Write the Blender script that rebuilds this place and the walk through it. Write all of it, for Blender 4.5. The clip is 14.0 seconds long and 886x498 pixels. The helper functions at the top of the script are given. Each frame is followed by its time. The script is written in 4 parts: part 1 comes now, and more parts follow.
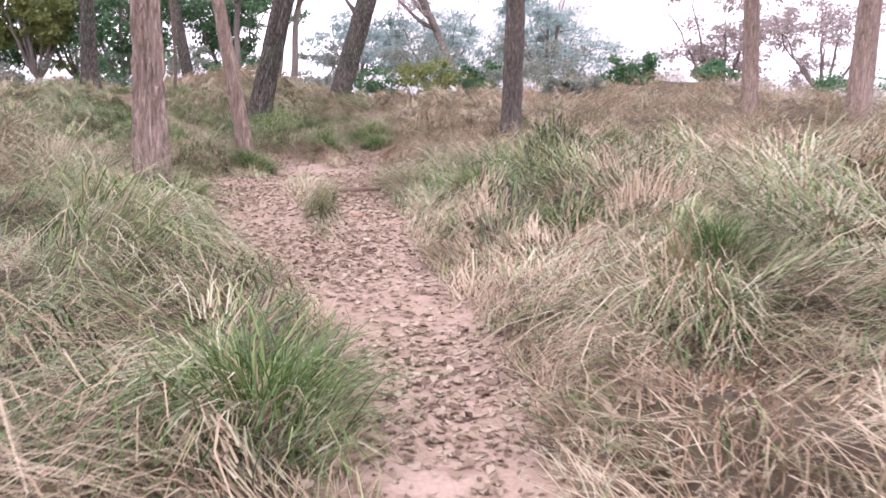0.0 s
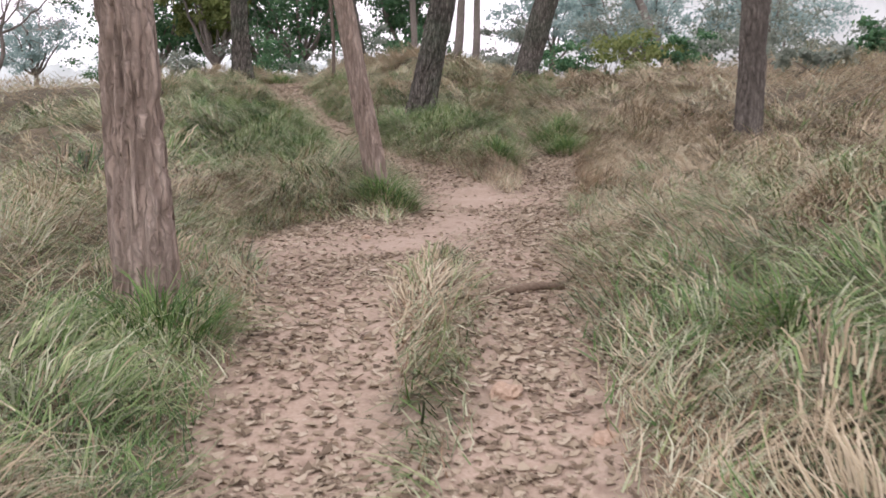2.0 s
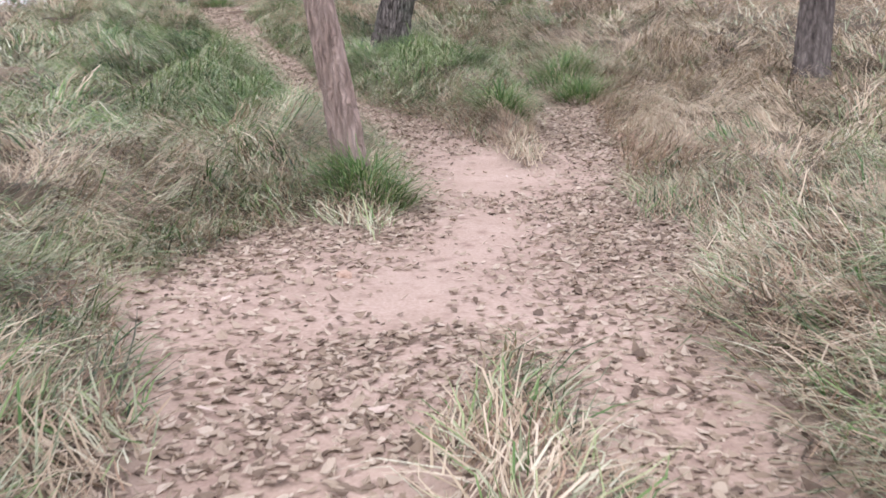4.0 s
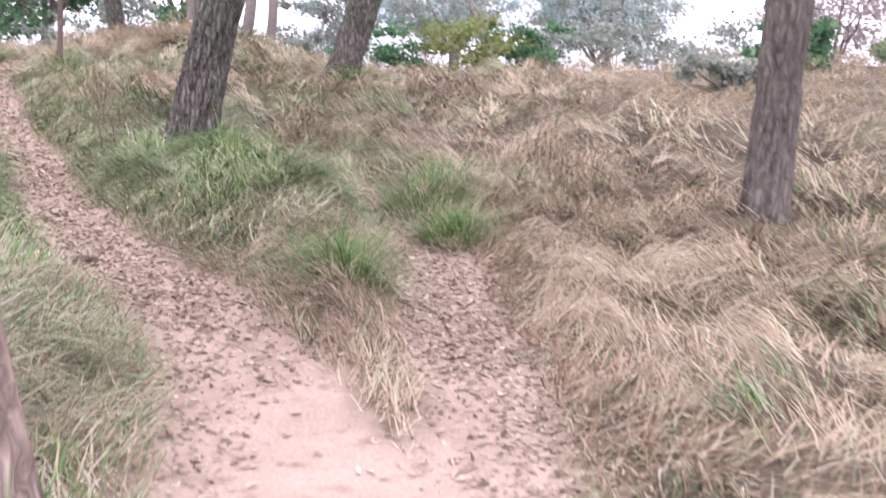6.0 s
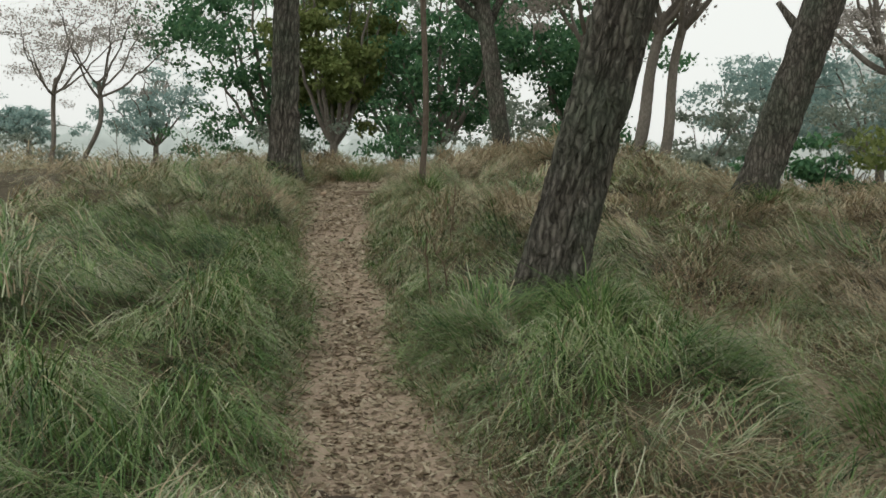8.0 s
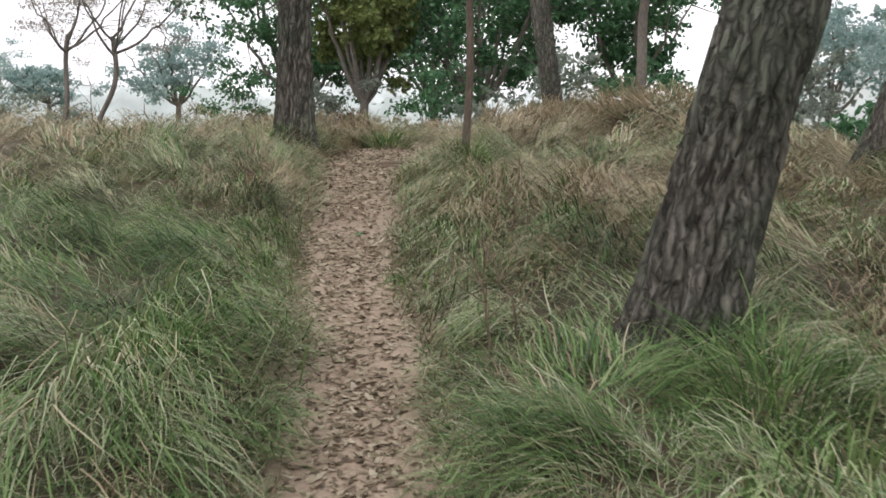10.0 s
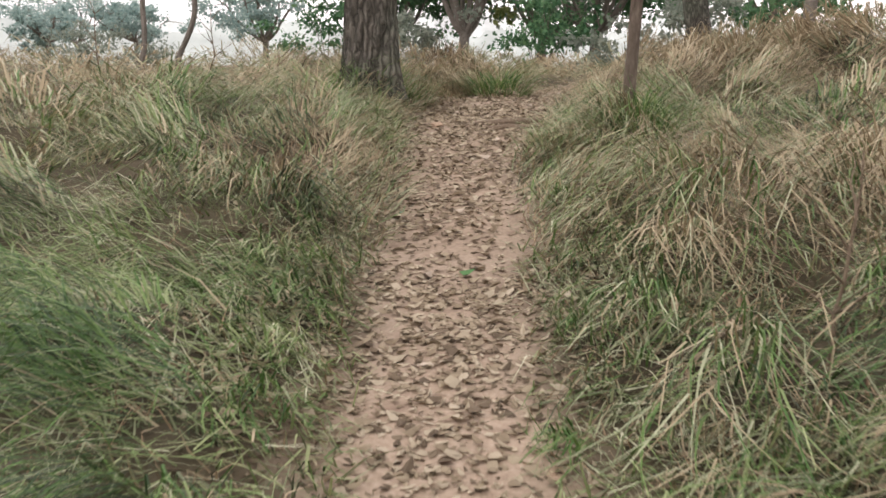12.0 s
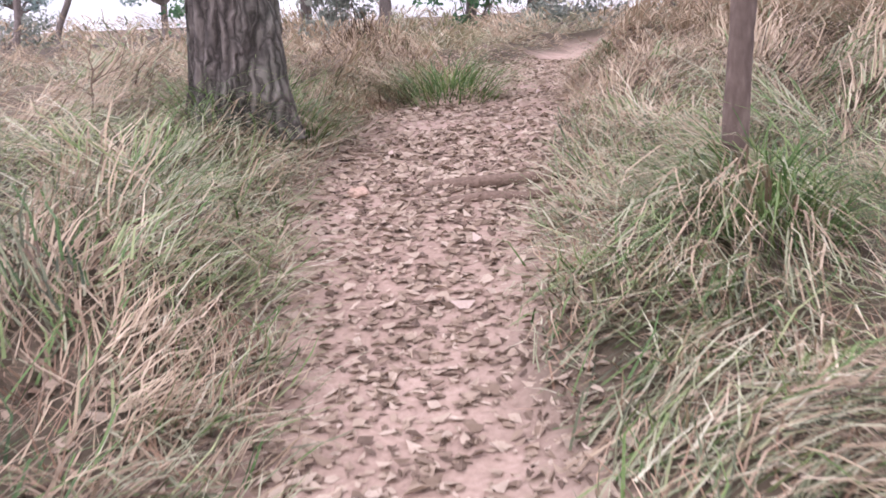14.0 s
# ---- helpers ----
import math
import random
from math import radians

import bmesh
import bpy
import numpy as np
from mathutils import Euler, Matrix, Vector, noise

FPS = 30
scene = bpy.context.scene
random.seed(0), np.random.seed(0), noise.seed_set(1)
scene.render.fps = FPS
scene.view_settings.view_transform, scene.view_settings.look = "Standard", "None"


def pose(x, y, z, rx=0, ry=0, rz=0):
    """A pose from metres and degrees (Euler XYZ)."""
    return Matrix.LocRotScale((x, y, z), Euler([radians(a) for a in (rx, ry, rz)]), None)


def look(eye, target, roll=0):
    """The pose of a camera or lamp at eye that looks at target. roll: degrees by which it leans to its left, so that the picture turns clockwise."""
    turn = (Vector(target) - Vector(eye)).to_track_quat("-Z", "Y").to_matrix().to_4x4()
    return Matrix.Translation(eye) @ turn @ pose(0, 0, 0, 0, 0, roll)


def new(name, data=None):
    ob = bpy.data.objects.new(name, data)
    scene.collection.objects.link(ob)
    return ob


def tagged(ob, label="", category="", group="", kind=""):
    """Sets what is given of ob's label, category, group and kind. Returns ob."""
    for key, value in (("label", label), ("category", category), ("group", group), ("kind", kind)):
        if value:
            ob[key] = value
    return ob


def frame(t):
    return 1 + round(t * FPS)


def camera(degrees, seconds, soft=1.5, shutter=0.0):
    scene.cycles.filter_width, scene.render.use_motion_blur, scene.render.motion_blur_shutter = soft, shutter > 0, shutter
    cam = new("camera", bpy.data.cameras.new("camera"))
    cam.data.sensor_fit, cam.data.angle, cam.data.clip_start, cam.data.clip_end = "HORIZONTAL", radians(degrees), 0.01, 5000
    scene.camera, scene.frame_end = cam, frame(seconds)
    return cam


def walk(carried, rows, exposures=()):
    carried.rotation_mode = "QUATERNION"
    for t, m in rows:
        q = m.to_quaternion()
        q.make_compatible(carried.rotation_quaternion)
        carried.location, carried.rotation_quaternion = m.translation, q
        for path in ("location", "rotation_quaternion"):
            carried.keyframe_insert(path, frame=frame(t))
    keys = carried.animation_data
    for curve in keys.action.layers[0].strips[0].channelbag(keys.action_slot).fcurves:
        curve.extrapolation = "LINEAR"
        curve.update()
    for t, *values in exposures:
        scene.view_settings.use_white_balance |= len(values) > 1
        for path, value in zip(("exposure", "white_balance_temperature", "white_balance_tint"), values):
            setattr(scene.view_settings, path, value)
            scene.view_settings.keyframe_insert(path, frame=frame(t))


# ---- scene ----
# A leaf-strewn footpath climbing through dry grass under scattered trees, dull hazy daylight.
cam = camera(48.74, 14.0, soft=1.6, shutter=0.2)

PATH = [
    (0.0, pose(0.000, 0.000, 1.350, 81.84, -0.41, 0.00)),
    (0.5, pose(-0.004, 1.284, 1.368, 80.60, -0.36, 2.89)),
    (1.0, pose(-0.062, 2.678, 1.382, 80.71, -0.05, 5.75)),
    (1.5, pose(-0.114, 3.824, 1.537, 81.15, 1.82, 8.56)),
    (2.0, pose(-0.246, 4.666, 1.665, 80.33, 1.17, 11.17)),
    (2.2, pose(-0.305, 4.992, 1.725, 79.58, 1.44, 12.23)),
    (4.3, pose(-1.418, 8.307, 1.725, 75.11, 0.79, 6.03)),
    (4.5, pose(-1.511, 8.666, 1.760, 74.69, 0.99, 3.60)),
    (5.0, pose(-1.640, 9.564, 1.852, 75.04, -0.69, -1.50)),
    (5.5, pose(-1.653, 10.551, 1.931, 74.36, -1.97, -3.41)),
    (6.0, pose(-1.663, 11.661, 2.088, 78.98, -2.13, -1.07)),
    (6.5, pose(-1.833, 12.920, 2.170, 82.17, -2.62, 5.87)),
    (7.0, pose(-1.898, 13.671, 2.134, 84.91, -4.43, 16.29)),
    (7.2, pose(-1.910, 13.986, 2.074, 85.51, -2.97, 20.27)),
    (9.3, pose(-2.976, 16.586, 2.151, 83.76, -0.49, 21.95)),
    (9.5, pose(-3.077, 16.898, 2.159, 83.99, -0.33, 22.10)),
    (10.0, pose(-3.412, 17.710, 2.138, 82.48, -1.17, 23.51)),
    (10.5, pose(-3.840, 18.596, 2.160, 83.30, -1.61, 27.55)),
    (11.0, pose(-4.279, 19.402, 2.167, 81.65, -1.39, 30.19)),
    (11.5, pose(-4.787, 20.229, 2.149, 78.90, -1.45, 30.34)),
    (12.0, pose(-5.237, 20.990, 2.154, 78.67, -0.55, 29.17)),
    (12.5, pose(-5.762, 21.913, 2.212, 77.79, -0.09, 28.34)),
    (13.0, pose(-6.229, 22.684, 2.266, 76.79, 0.47, 26.63)),
    (13.5, pose(-6.589, 23.498, 2.332, 75.82, 2.07, 26.09)),
    (14.0, pose(-6.981, 24.168, 2.432, 75.50, 2.37, 24.58)),
]
EXPOSURES = [
    (0.0, 0.58, 6050, 29), (0.5, 0.08, 6500, 21), (1.0, 0.16, 6300, 19), (2.0, 0.05, 6200, 15), (4.3, 0.66, 5750, 18), (5.0, 0.87, 5780, 22), (5.5, 0.99, 5750, 26),
    (6.0, 0.95, 5850, 26), (6.5, 0.53, 6500, 25), (7.0, -0.88, 6500, -5), (8.2, -0.65, 6450, -7), (9.5, -0.4, 6400, -5), (10.5, -0.05, 6050, 9), (11.0, -0.57, 6600, -1),
    (12.0, 0.04, 6650, 8), (12.5, 0.05, 6700, 11), (13.0, 0.12, 6300, 17), (14.0, 0.64, 5900, 30),
]
walk(cam, PATH, EXPOSURES)

# ---- sky and sun: thin overcast, sun high behind the haze ----
SUN_ELEVATION, SUN_ROTATION = radians(52), radians(200)
world = bpy.data.worlds.new("overcast_sky")
scene.world = world
world.use_nodes = True
wn, wl = world.node_tree.nodes, world.node_tree.links
wn.clear()
sky = wn.new("ShaderNodeTexSky")
sky.sky_type, sky.sun_disc = "NISHITA", False
sky.sun_elevation, sky.sun_rotation = SUN_ELEVATION, SUN_ROTATION
sky.air_density, sky.dust_density, sky.ozone_density = 1.0, 4.0, 1.0
haze = wn.new("ShaderNodeHueSaturation")
haze.inputs["Saturation"].default_value = 0.12
cloud = wn.new("ShaderNodeMix")
cloud.data_type = "RGBA"
cloud.inputs["Factor"].default_value = 0.8
cloud.inputs["B"].default_value = (12.15, 11.15, 11.65, 1)
back = wn.new("ShaderNodeBackground")
back.inputs["Strength"].default_value = 0.15
wout = wn.new("ShaderNodeOutputWorld")
wl.new(sky.outputs["Color"], haze.inputs["Color"])
wl.new(haze.outputs["Color"], cloud.inputs["A"])
wl.new(cloud.outputs["Result"], back.inputs["Color"])
wl.new(back.outputs["Background"], wout.inputs["Surface"])

sun_data = bpy.data.lights.new("sun", "SUN")
sun_data.energy, sun_data.angle, sun_data.color = 0.7, radians(20), (1.0, 0.95, 0.88)
sun = new("sun", sun_data)
sun.matrix_world = look((-8, -20, 40), (-8 + math.sin(SUN_ROTATION) * -20, -20 - math.cos(SUN_ROTATION) * 20, 40 - 20 * math.tan(SUN_ELEVATION)))

# ---- materials ----
def material(name, ramp, scale=3.0, fine=40.0, rough=0.85, bump=0.3, island=0.0, through_light=0.0, stretch=(1, 1, 1), patch=None, spec=0.25, tone=0.0):
    """Colours from a ramp over two scales of noise, with random shifts between separate pieces."""
    m = bpy.data.materials.new(name)
    m.use_nodes = True
    n, l = m.node_tree.nodes, m.node_tree.links
    b = n["Principled BSDF"]
    b.inputs["Roughness"].default_value = rough
    b.inputs["Specular IOR Level"].default_value = spec
    co = n.new("ShaderNodeTexCoord")
    mp = n.new("ShaderNodeMapping")
    mp.inputs["Scale"].default_value = stretch
    l.new(co.outputs["Object"], mp.inputs["Vector"])
    big, small = n.new("ShaderNodeTexNoise"), n.new("ShaderNodeTexNoise")
    big.inputs["Scale"].default_value, small.inputs["Scale"].default_value = scale, fine
    big.inputs["Detail"].default_value, small.inputs["Detail"].default_value = 3.0, 4.0
    l.new(mp.outputs["Vector"], big.inputs["Vector"])
    l.new(mp.outputs["Vector"], small.inputs["Vector"])
    mix = n.new("ShaderNodeMath")
    mix.operation = "MULTIPLY_ADD"
    mix.inputs[1].default_value = 0.55
    l.new(small.outputs["Fac"], mix.inputs[0])
    half = n.new("ShaderNodeMath")
    half.operation = "MULTIPLY"
    half.inputs[1].default_value = 0.45
    l.new(big.outputs["Fac"], half.inputs[0])
    l.new(half.outputs[0], mix.inputs[2])
    value = mix.outputs[0]
    if island:
        geo = n.new("ShaderNodeNewGeometry")
        lerp = n.new("ShaderNodeMix")
        lerp.inputs["Factor"].default_value = island
        l.new(value, lerp.inputs["A"])
        l.new(geo.outputs["Random Per Island"], lerp.inputs["B"])
        value = lerp.outputs["Result"]
    if tone:
        clump, blend = n.new("ShaderNodeAttribute"), n.new("ShaderNodeMix")
        clump.attribute_name = "tone"
        blend.inputs["Factor"].default_value = tone
        l.new(value, blend.inputs["A"])
        l.new(clump.outputs["Fac"], blend.inputs["B"])
        value = blend.outputs["Result"]
    cr = n.new("ShaderNodeValToRGB")
    while len(cr.color_ramp.elements) < len(ramp):
        cr.color_ramp.elements.new(0.5)
    for e, (p, c) in zip(cr.color_ramp.elements, ramp):
        e.position, e.color = p, (*c, 1)
    l.new(value, cr.inputs["Fac"])
    colour = cr.outputs["Color"]
    if patch:
        pn = n.new("ShaderNodeTexNoise")
        pn.inputs["Scale"].default_value = patch[0]
        pn.inputs["Detail"].default_value = 4.0
        l.new(co.outputs["Object"], pn.inputs["Vector"])
        pr = n.new("ShaderNodeMapRange")
        pr.inputs["From Min"].default_value, pr.inputs["From Max"].default_value = patch[2], patch[3]
        l.new(pn.outputs["Fac"], pr.inputs["Value"])
        pm = n.new("ShaderNodeMix")
        pm.data_type = "RGBA"
        l.new(pr.outputs["Result"], pm.inputs["Factor"])
        l.new(colour, pm.inputs["A"])
        pm.inputs["B"].default_value = (*patch[1], 1)
        colour = pm.outputs["Result"]
    l.new(colour, b.inputs["Base Color"])
    if bump:
        bp = n.new("ShaderNodeBump")
        bp.inputs["Strength"].default_value = bump
        bp.inputs["Distance"].default_value = 0.02
        l.new(mix.outputs[0], bp.inputs["Height"])
        l.new(bp.outputs["Normal"], b.inputs["Normal"])
    if through_light:
        tr, add = n.new("ShaderNodeBsdfTranslucent"), n.new("ShaderNodeMixShader")
        add.inputs[0].default_value = through_light
        l.new(colour, tr.inputs["Color"])
        l.new(b.outputs[0], add.inputs[1])
        l.new(tr.outputs[0], add.inputs[2])
        l.new(add.outputs[0], n["Material Output"].inputs["Surface"])
    return m


def worn_ground(name, trodden, shaded_thatch):
    """Dusty trodden soil that gives way to matted straw away from the path, by the mesh's wear attribute; the straw is
    darkened for shade under the tussocks.
    """
    m = material(name, trodden, 1.6, 55, 0.95, 0.6, patch=(9.0, (0.25, 0.18, 0.135), 0.56, 0.75))
    n, l = m.node_tree.nodes, m.node_tree.links
    b = n["Principled BSDF"]
    old = b.inputs["Base Color"].links[0].from_socket
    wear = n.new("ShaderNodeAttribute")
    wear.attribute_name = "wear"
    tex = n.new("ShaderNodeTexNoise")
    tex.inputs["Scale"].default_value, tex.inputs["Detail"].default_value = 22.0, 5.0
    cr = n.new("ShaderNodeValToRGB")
    for e, (p, c) in zip(cr.color_ramp.elements, shaded_thatch):
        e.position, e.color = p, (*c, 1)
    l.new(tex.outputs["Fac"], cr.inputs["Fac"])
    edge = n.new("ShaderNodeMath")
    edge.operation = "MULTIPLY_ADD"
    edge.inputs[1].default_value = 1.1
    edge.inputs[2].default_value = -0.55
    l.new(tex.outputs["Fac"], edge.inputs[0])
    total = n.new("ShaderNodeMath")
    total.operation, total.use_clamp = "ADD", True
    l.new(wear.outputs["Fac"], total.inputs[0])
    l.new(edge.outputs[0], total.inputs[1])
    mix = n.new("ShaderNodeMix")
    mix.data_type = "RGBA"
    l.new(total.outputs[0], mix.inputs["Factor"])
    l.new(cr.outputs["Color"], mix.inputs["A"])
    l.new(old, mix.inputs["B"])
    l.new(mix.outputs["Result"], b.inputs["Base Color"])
    return m


# second ramp: straw with the shade between tussocks painted into its colour
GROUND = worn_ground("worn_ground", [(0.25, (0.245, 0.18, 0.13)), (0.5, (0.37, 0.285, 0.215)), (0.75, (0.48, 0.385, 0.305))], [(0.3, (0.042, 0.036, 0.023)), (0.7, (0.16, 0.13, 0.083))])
SOIL = material("dusty_soil", [(0.25, (0.26, 0.18, 0.125)), (0.5, (0.42, 0.31, 0.225)), (0.75, (0.55, 0.43, 0.33))], 1.6, 55, 0.95, 0.6,
                patch=(9.0, (0.22, 0.15, 0.1), 0.56, 0.75))
DRY = material("dry_grass", [(0.2, (0.08, 0.058, 0.037)), (0.38, (0.275, 0.215, 0.138)), (0.56, (0.40, 0.33, 0.213)), (0.76, (0.55, 0.475, 0.338))], 0.7, 14, 0.6, 0, 0.75, 0.09, tone=0.5)
DRYGREEN = material("fading_grass", [(0.2, (0.055, 0.066, 0.038)), (0.38, (0.195, 0.225, 0.125)), (0.56, (0.345, 0.37, 0.23)), (0.76, (0.57, 0.57, 0.41))], 0.7, 14, 0.55, 0, 0.75, 0.1, tone=0.5)
GREEN = material("green_grass", [(0.2, (0.026, 0.05, 0.02)), (0.38, (0.078, 0.155, 0.042)), (0.56, (0.16, 0.245, 0.08)), (0.78, (0.39, 0.435, 0.225))], 0.8, 14, 0.5, 0, 0.75, 0.12, tone=0.5)
LUSHGREEN = material("lush_grass", [(0.08, (0.035, 0.075, 0.02)), (0.45, (0.095, 0.18, 0.05)), (0.75, (0.18, 0.27, 0.085)), (0.95, (0.38, 0.41, 0.2))], 0.8, 14, 0.45, 0, 0.75, 0.25)
TAWNY = material("tawny_worn_grass", [(0.08, (0.13, 0.08, 0.05)), (0.4, (0.30, 0.205, 0.13)), (0.7, (0.42, 0.31, 0.205)), (0.95, (0.55, 0.45, 0.32))], 0.7, 14, 0.7, 0, 0.75, 0.12)
FARGRASS = material("seeding_grass", [(0.12, (0.25, 0.19, 0.125)), (0.42, (0.36, 0.29, 0.185)), (0.7, (0.45, 0.375, 0.25)), (0.92, (0.55, 0.475, 0.34))], 0.25, 8, 0.7, 0, 0.65, 0.25,
                    patch=(0.35, (0.26, 0.265, 0.14), 0.54, 0.72))
LITTER = material("dead_leaf", [(0.12, (0.115, 0.085, 0.06)), (0.35, (0.265, 0.208, 0.143)), (0.6, (0.39, 0.323, 0.232)), (0.9, (0.51, 0.44, 0.335))], 4, 60, 0.8, 0.3, 0.75, 0.15)
PALELEAF = material("pale_dead_leaf", [(0.3, (0.42, 0.345, 0.27)), (0.7, (0.58, 0.49, 0.40))], 8, 90, 0.7, 0.3)
BARK_BROWN = material("flaking_brown_bark", [(0.30, (0.12, 0.092, 0.075)), (0.45, (0.29, 0.225, 0.18)), (0.58, (0.40, 0.322, 0.265)), (0.74, (0.52, 0.44, 0.375))], 2.6, 24, 0.95, 1.0, stretch=(1, 1, 0.16),
                      patch=(1.6, (0.29, 0.235, 0.195), 0.55, 0.75))
BARK_DARK = material("furrowed_dark_bark", [(0.30, (0.04, 0.035, 0.03)), (0.45, (0.12, 0.107, 0.09)), (0.58, (0.20, 0.18, 0.155)), (0.74, (0.33, 0.30, 0.26))], 3.0, 26, 0.95, 1.0, stretch=(1, 1, 0.3),
                     patch=(1.6, (0.135, 0.155, 0.115), 0.44, 0.72))
BARK_GREY = material("smooth_grey_bark", [(0.28, (0.10, 0.088, 0.075)), (0.5, (0.19, 0.168, 0.145)), (0.72, (0.30, 0.265, 0.23))], 3.0, 30, 0.9, 0.6, stretch=(1, 1, 0.4))


def cracked(m, scale, squash, depth):
    """Adds a net of upright cracks between bark plates to a bark material, with furrow shadow and dirt darkened into
    the colour.
    """
    n, l = m.node_tree.nodes, m.node_tree.links
    b = n["Principled BSDF"]
    co, mp, vo, warp, add = n.new("ShaderNodeTexCoord"), n.new("ShaderNodeMapping"), n.new("ShaderNodeTexVoronoi"), n.new("ShaderNodeTexNoise"), n.new("ShaderNodeVectorMath")
    warp.inputs["Scale"].default_value, warp.inputs["Detail"].default_value = 9.0, 5.0
    l.new(co.outputs["Object"], warp.inputs["Vector"])
    add.operation = "MULTIPLY_ADD"
    add.inputs[1].default_value = (0.08, 0.08, 0.16)
    l.new(warp.outputs["Color"], add.inputs[0])
    l.new(co.outputs["Object"], add.inputs[2])
    mp.inputs["Scale"].default_value = (1, 1, squash)
    l.new(add.outputs[0], mp.inputs["Vector"])
    vo.feature = "DISTANCE_TO_EDGE"
    vo.inputs["Scale"].default_value = scale
    l.new(mp.outputs["Vector"], vo.inputs["Vector"])
    rg = n.new("ShaderNodeMapRange")
    rg.inputs["From Max"].default_value = 0.3
    rg.inputs["To Min"].default_value = depth
    l.new(vo.outputs["Distance"], rg.inputs["Value"])
    # multiplies the furrows' shadow and dirt into the bark colour
    mix = n.new("ShaderNodeMix")
    mix.data_type, mix.blend_type = "RGBA", "MULTIPLY"
    mix.inputs["Factor"].default_value = 1.0
    l.new(b.inputs["Base Color"].links[0].from_socket, mix.inputs["A"])
    l.new(rg.outputs["Result"], mix.inputs["B"])
    l.new(mix.outputs["Result"], b.inputs["Base Color"])
    bp = n.new("ShaderNodeBump")
    bp.inputs["Strength"].default_value, bp.inputs["Distance"].default_value = 0.9, 0.03
    l.new(rg.outputs["Result"], bp.inputs["Height"])
    l.new(b.inputs["Normal"].links[0].from_socket, bp.inputs["Normal"])
    l.new(bp.outputs["Normal"], b.inputs["Normal"])


BARK_UMBER = material("smooth_umber_bark", [(0.28, (0.06, 0.045, 0.035)), (0.5, (0.125, 0.098, 0.078)), (0.72, (0.22, 0.18, 0.145))], 4.0, 40, 0.9, 0.8, stretch=(1, 1, 0.35))
BARK_DUN = material("dun_ridged_bark", [(0.30, (0.05, 0.042, 0.036)), (0.45, (0.115, 0.10, 0.085)), (0.58, (0.175, 0.155, 0.132)), (0.74, (0.26, 0.23, 0.20))], 3.0, 26, 0.95, 1.0, stretch=(1, 1, 0.3))
cracked(BARK_DARK, 19.0, 0.2, 0.34)
cracked(BARK_BROWN, 24.0, 0.13, 0.62)
cracked(BARK_DUN, 18.0, 0.24, 0.6)
LEAF_DARK = material("dark_leaf", [(0.1, (0.048, 0.118, 0.062)), (0.5, (0.10, 0.215, 0.105)), (0.9, (0.19, 0.32, 0.155))], 0.6, 9, 0.5, 0, 0.6, 0.42)
LEAF_LIME = material("lime_leaf", [(0.1, (0.12, 0.165, 0.05)), (0.5, (0.21, 0.255, 0.085)), (0.9, (0.34, 0.36, 0.15))], 0.6, 9, 0.5, 0, 0.6, 0.45)
# grey-green leaf lightened so that its colour carries the background haze
LEAF_PALED = material("haze_paled_leaf", [(0.1, (0.17, 0.21, 0.17)), (0.5, (0.27, 0.31, 0.255)), (0.9, (0.40, 0.42, 0.345))], 0.5, 9, 0.7, 0, 0.6, 0.48)
# withering brown and far teal leaves, both paled in colour to imitate distance haze
LEAF_BROWN = material("hazed_withering_leaf", [(0.1, (0.31, 0.275, 0.25)), (0.5, (0.43, 0.39, 0.355)), (0.9, (0.56, 0.515, 0.47))], 0.5, 9, 0.7, 0, 0.6, 0.45)
LEAF_HAZE = material("haze_painted_leaf", [(0.1, (0.26, 0.37, 0.35)), (0.5, (0.36, 0.475, 0.445)), (0.9, (0.50, 0.58, 0.53))], 0.5, 9, 0.8, 0, 0.6, 0.5)
DUNG = material("dark_clod", [(0.3, (0.035, 0.027, 0.02)), (0.7, (0.11, 0.08, 0.055))], 12, 80, 0.95, 1.0)
WOOD = material("weathered_wood", [(0.3, (0.10, 0.072, 0.05)), (0.7, (0.25, 0.19, 0.14))], 6, 60, 0.9, 0.7)

# ---- lie of the land ----
rng = np.random.default_rng(7)


def lattice(ix, iy, seed):
    h = np.sin(ix * 127.1 + iy * 311.7 + seed * 74.7) * 43758.5453
    return h - np.floor(h)


def wave(x, y, seed=0):
    """Smooth value noise, 0 to 1, on a unit lattice."""
    ix, iy = np.floor(x), np.floor(y)
    fx, fy = x - ix, y - iy
    fx, fy = fx * fx * (3 - 2 * fx), fy * fy * (3 - 2 * fy)
    a, b = lattice(ix, iy, seed), lattice(ix + 1, iy, seed)
    c, d = lattice(ix, iy + 1, seed), lattice(ix + 1, iy + 1, seed)
    return (a * (1 - fx) + b * fx) * (1 - fy) + (c * (1 - fx) + d * fx) * fy


def smooth(v, lo, hi):
    u = np.clip((v - lo) / (hi - lo), 0, 1)
    return u * u * (3 - 2 * u)


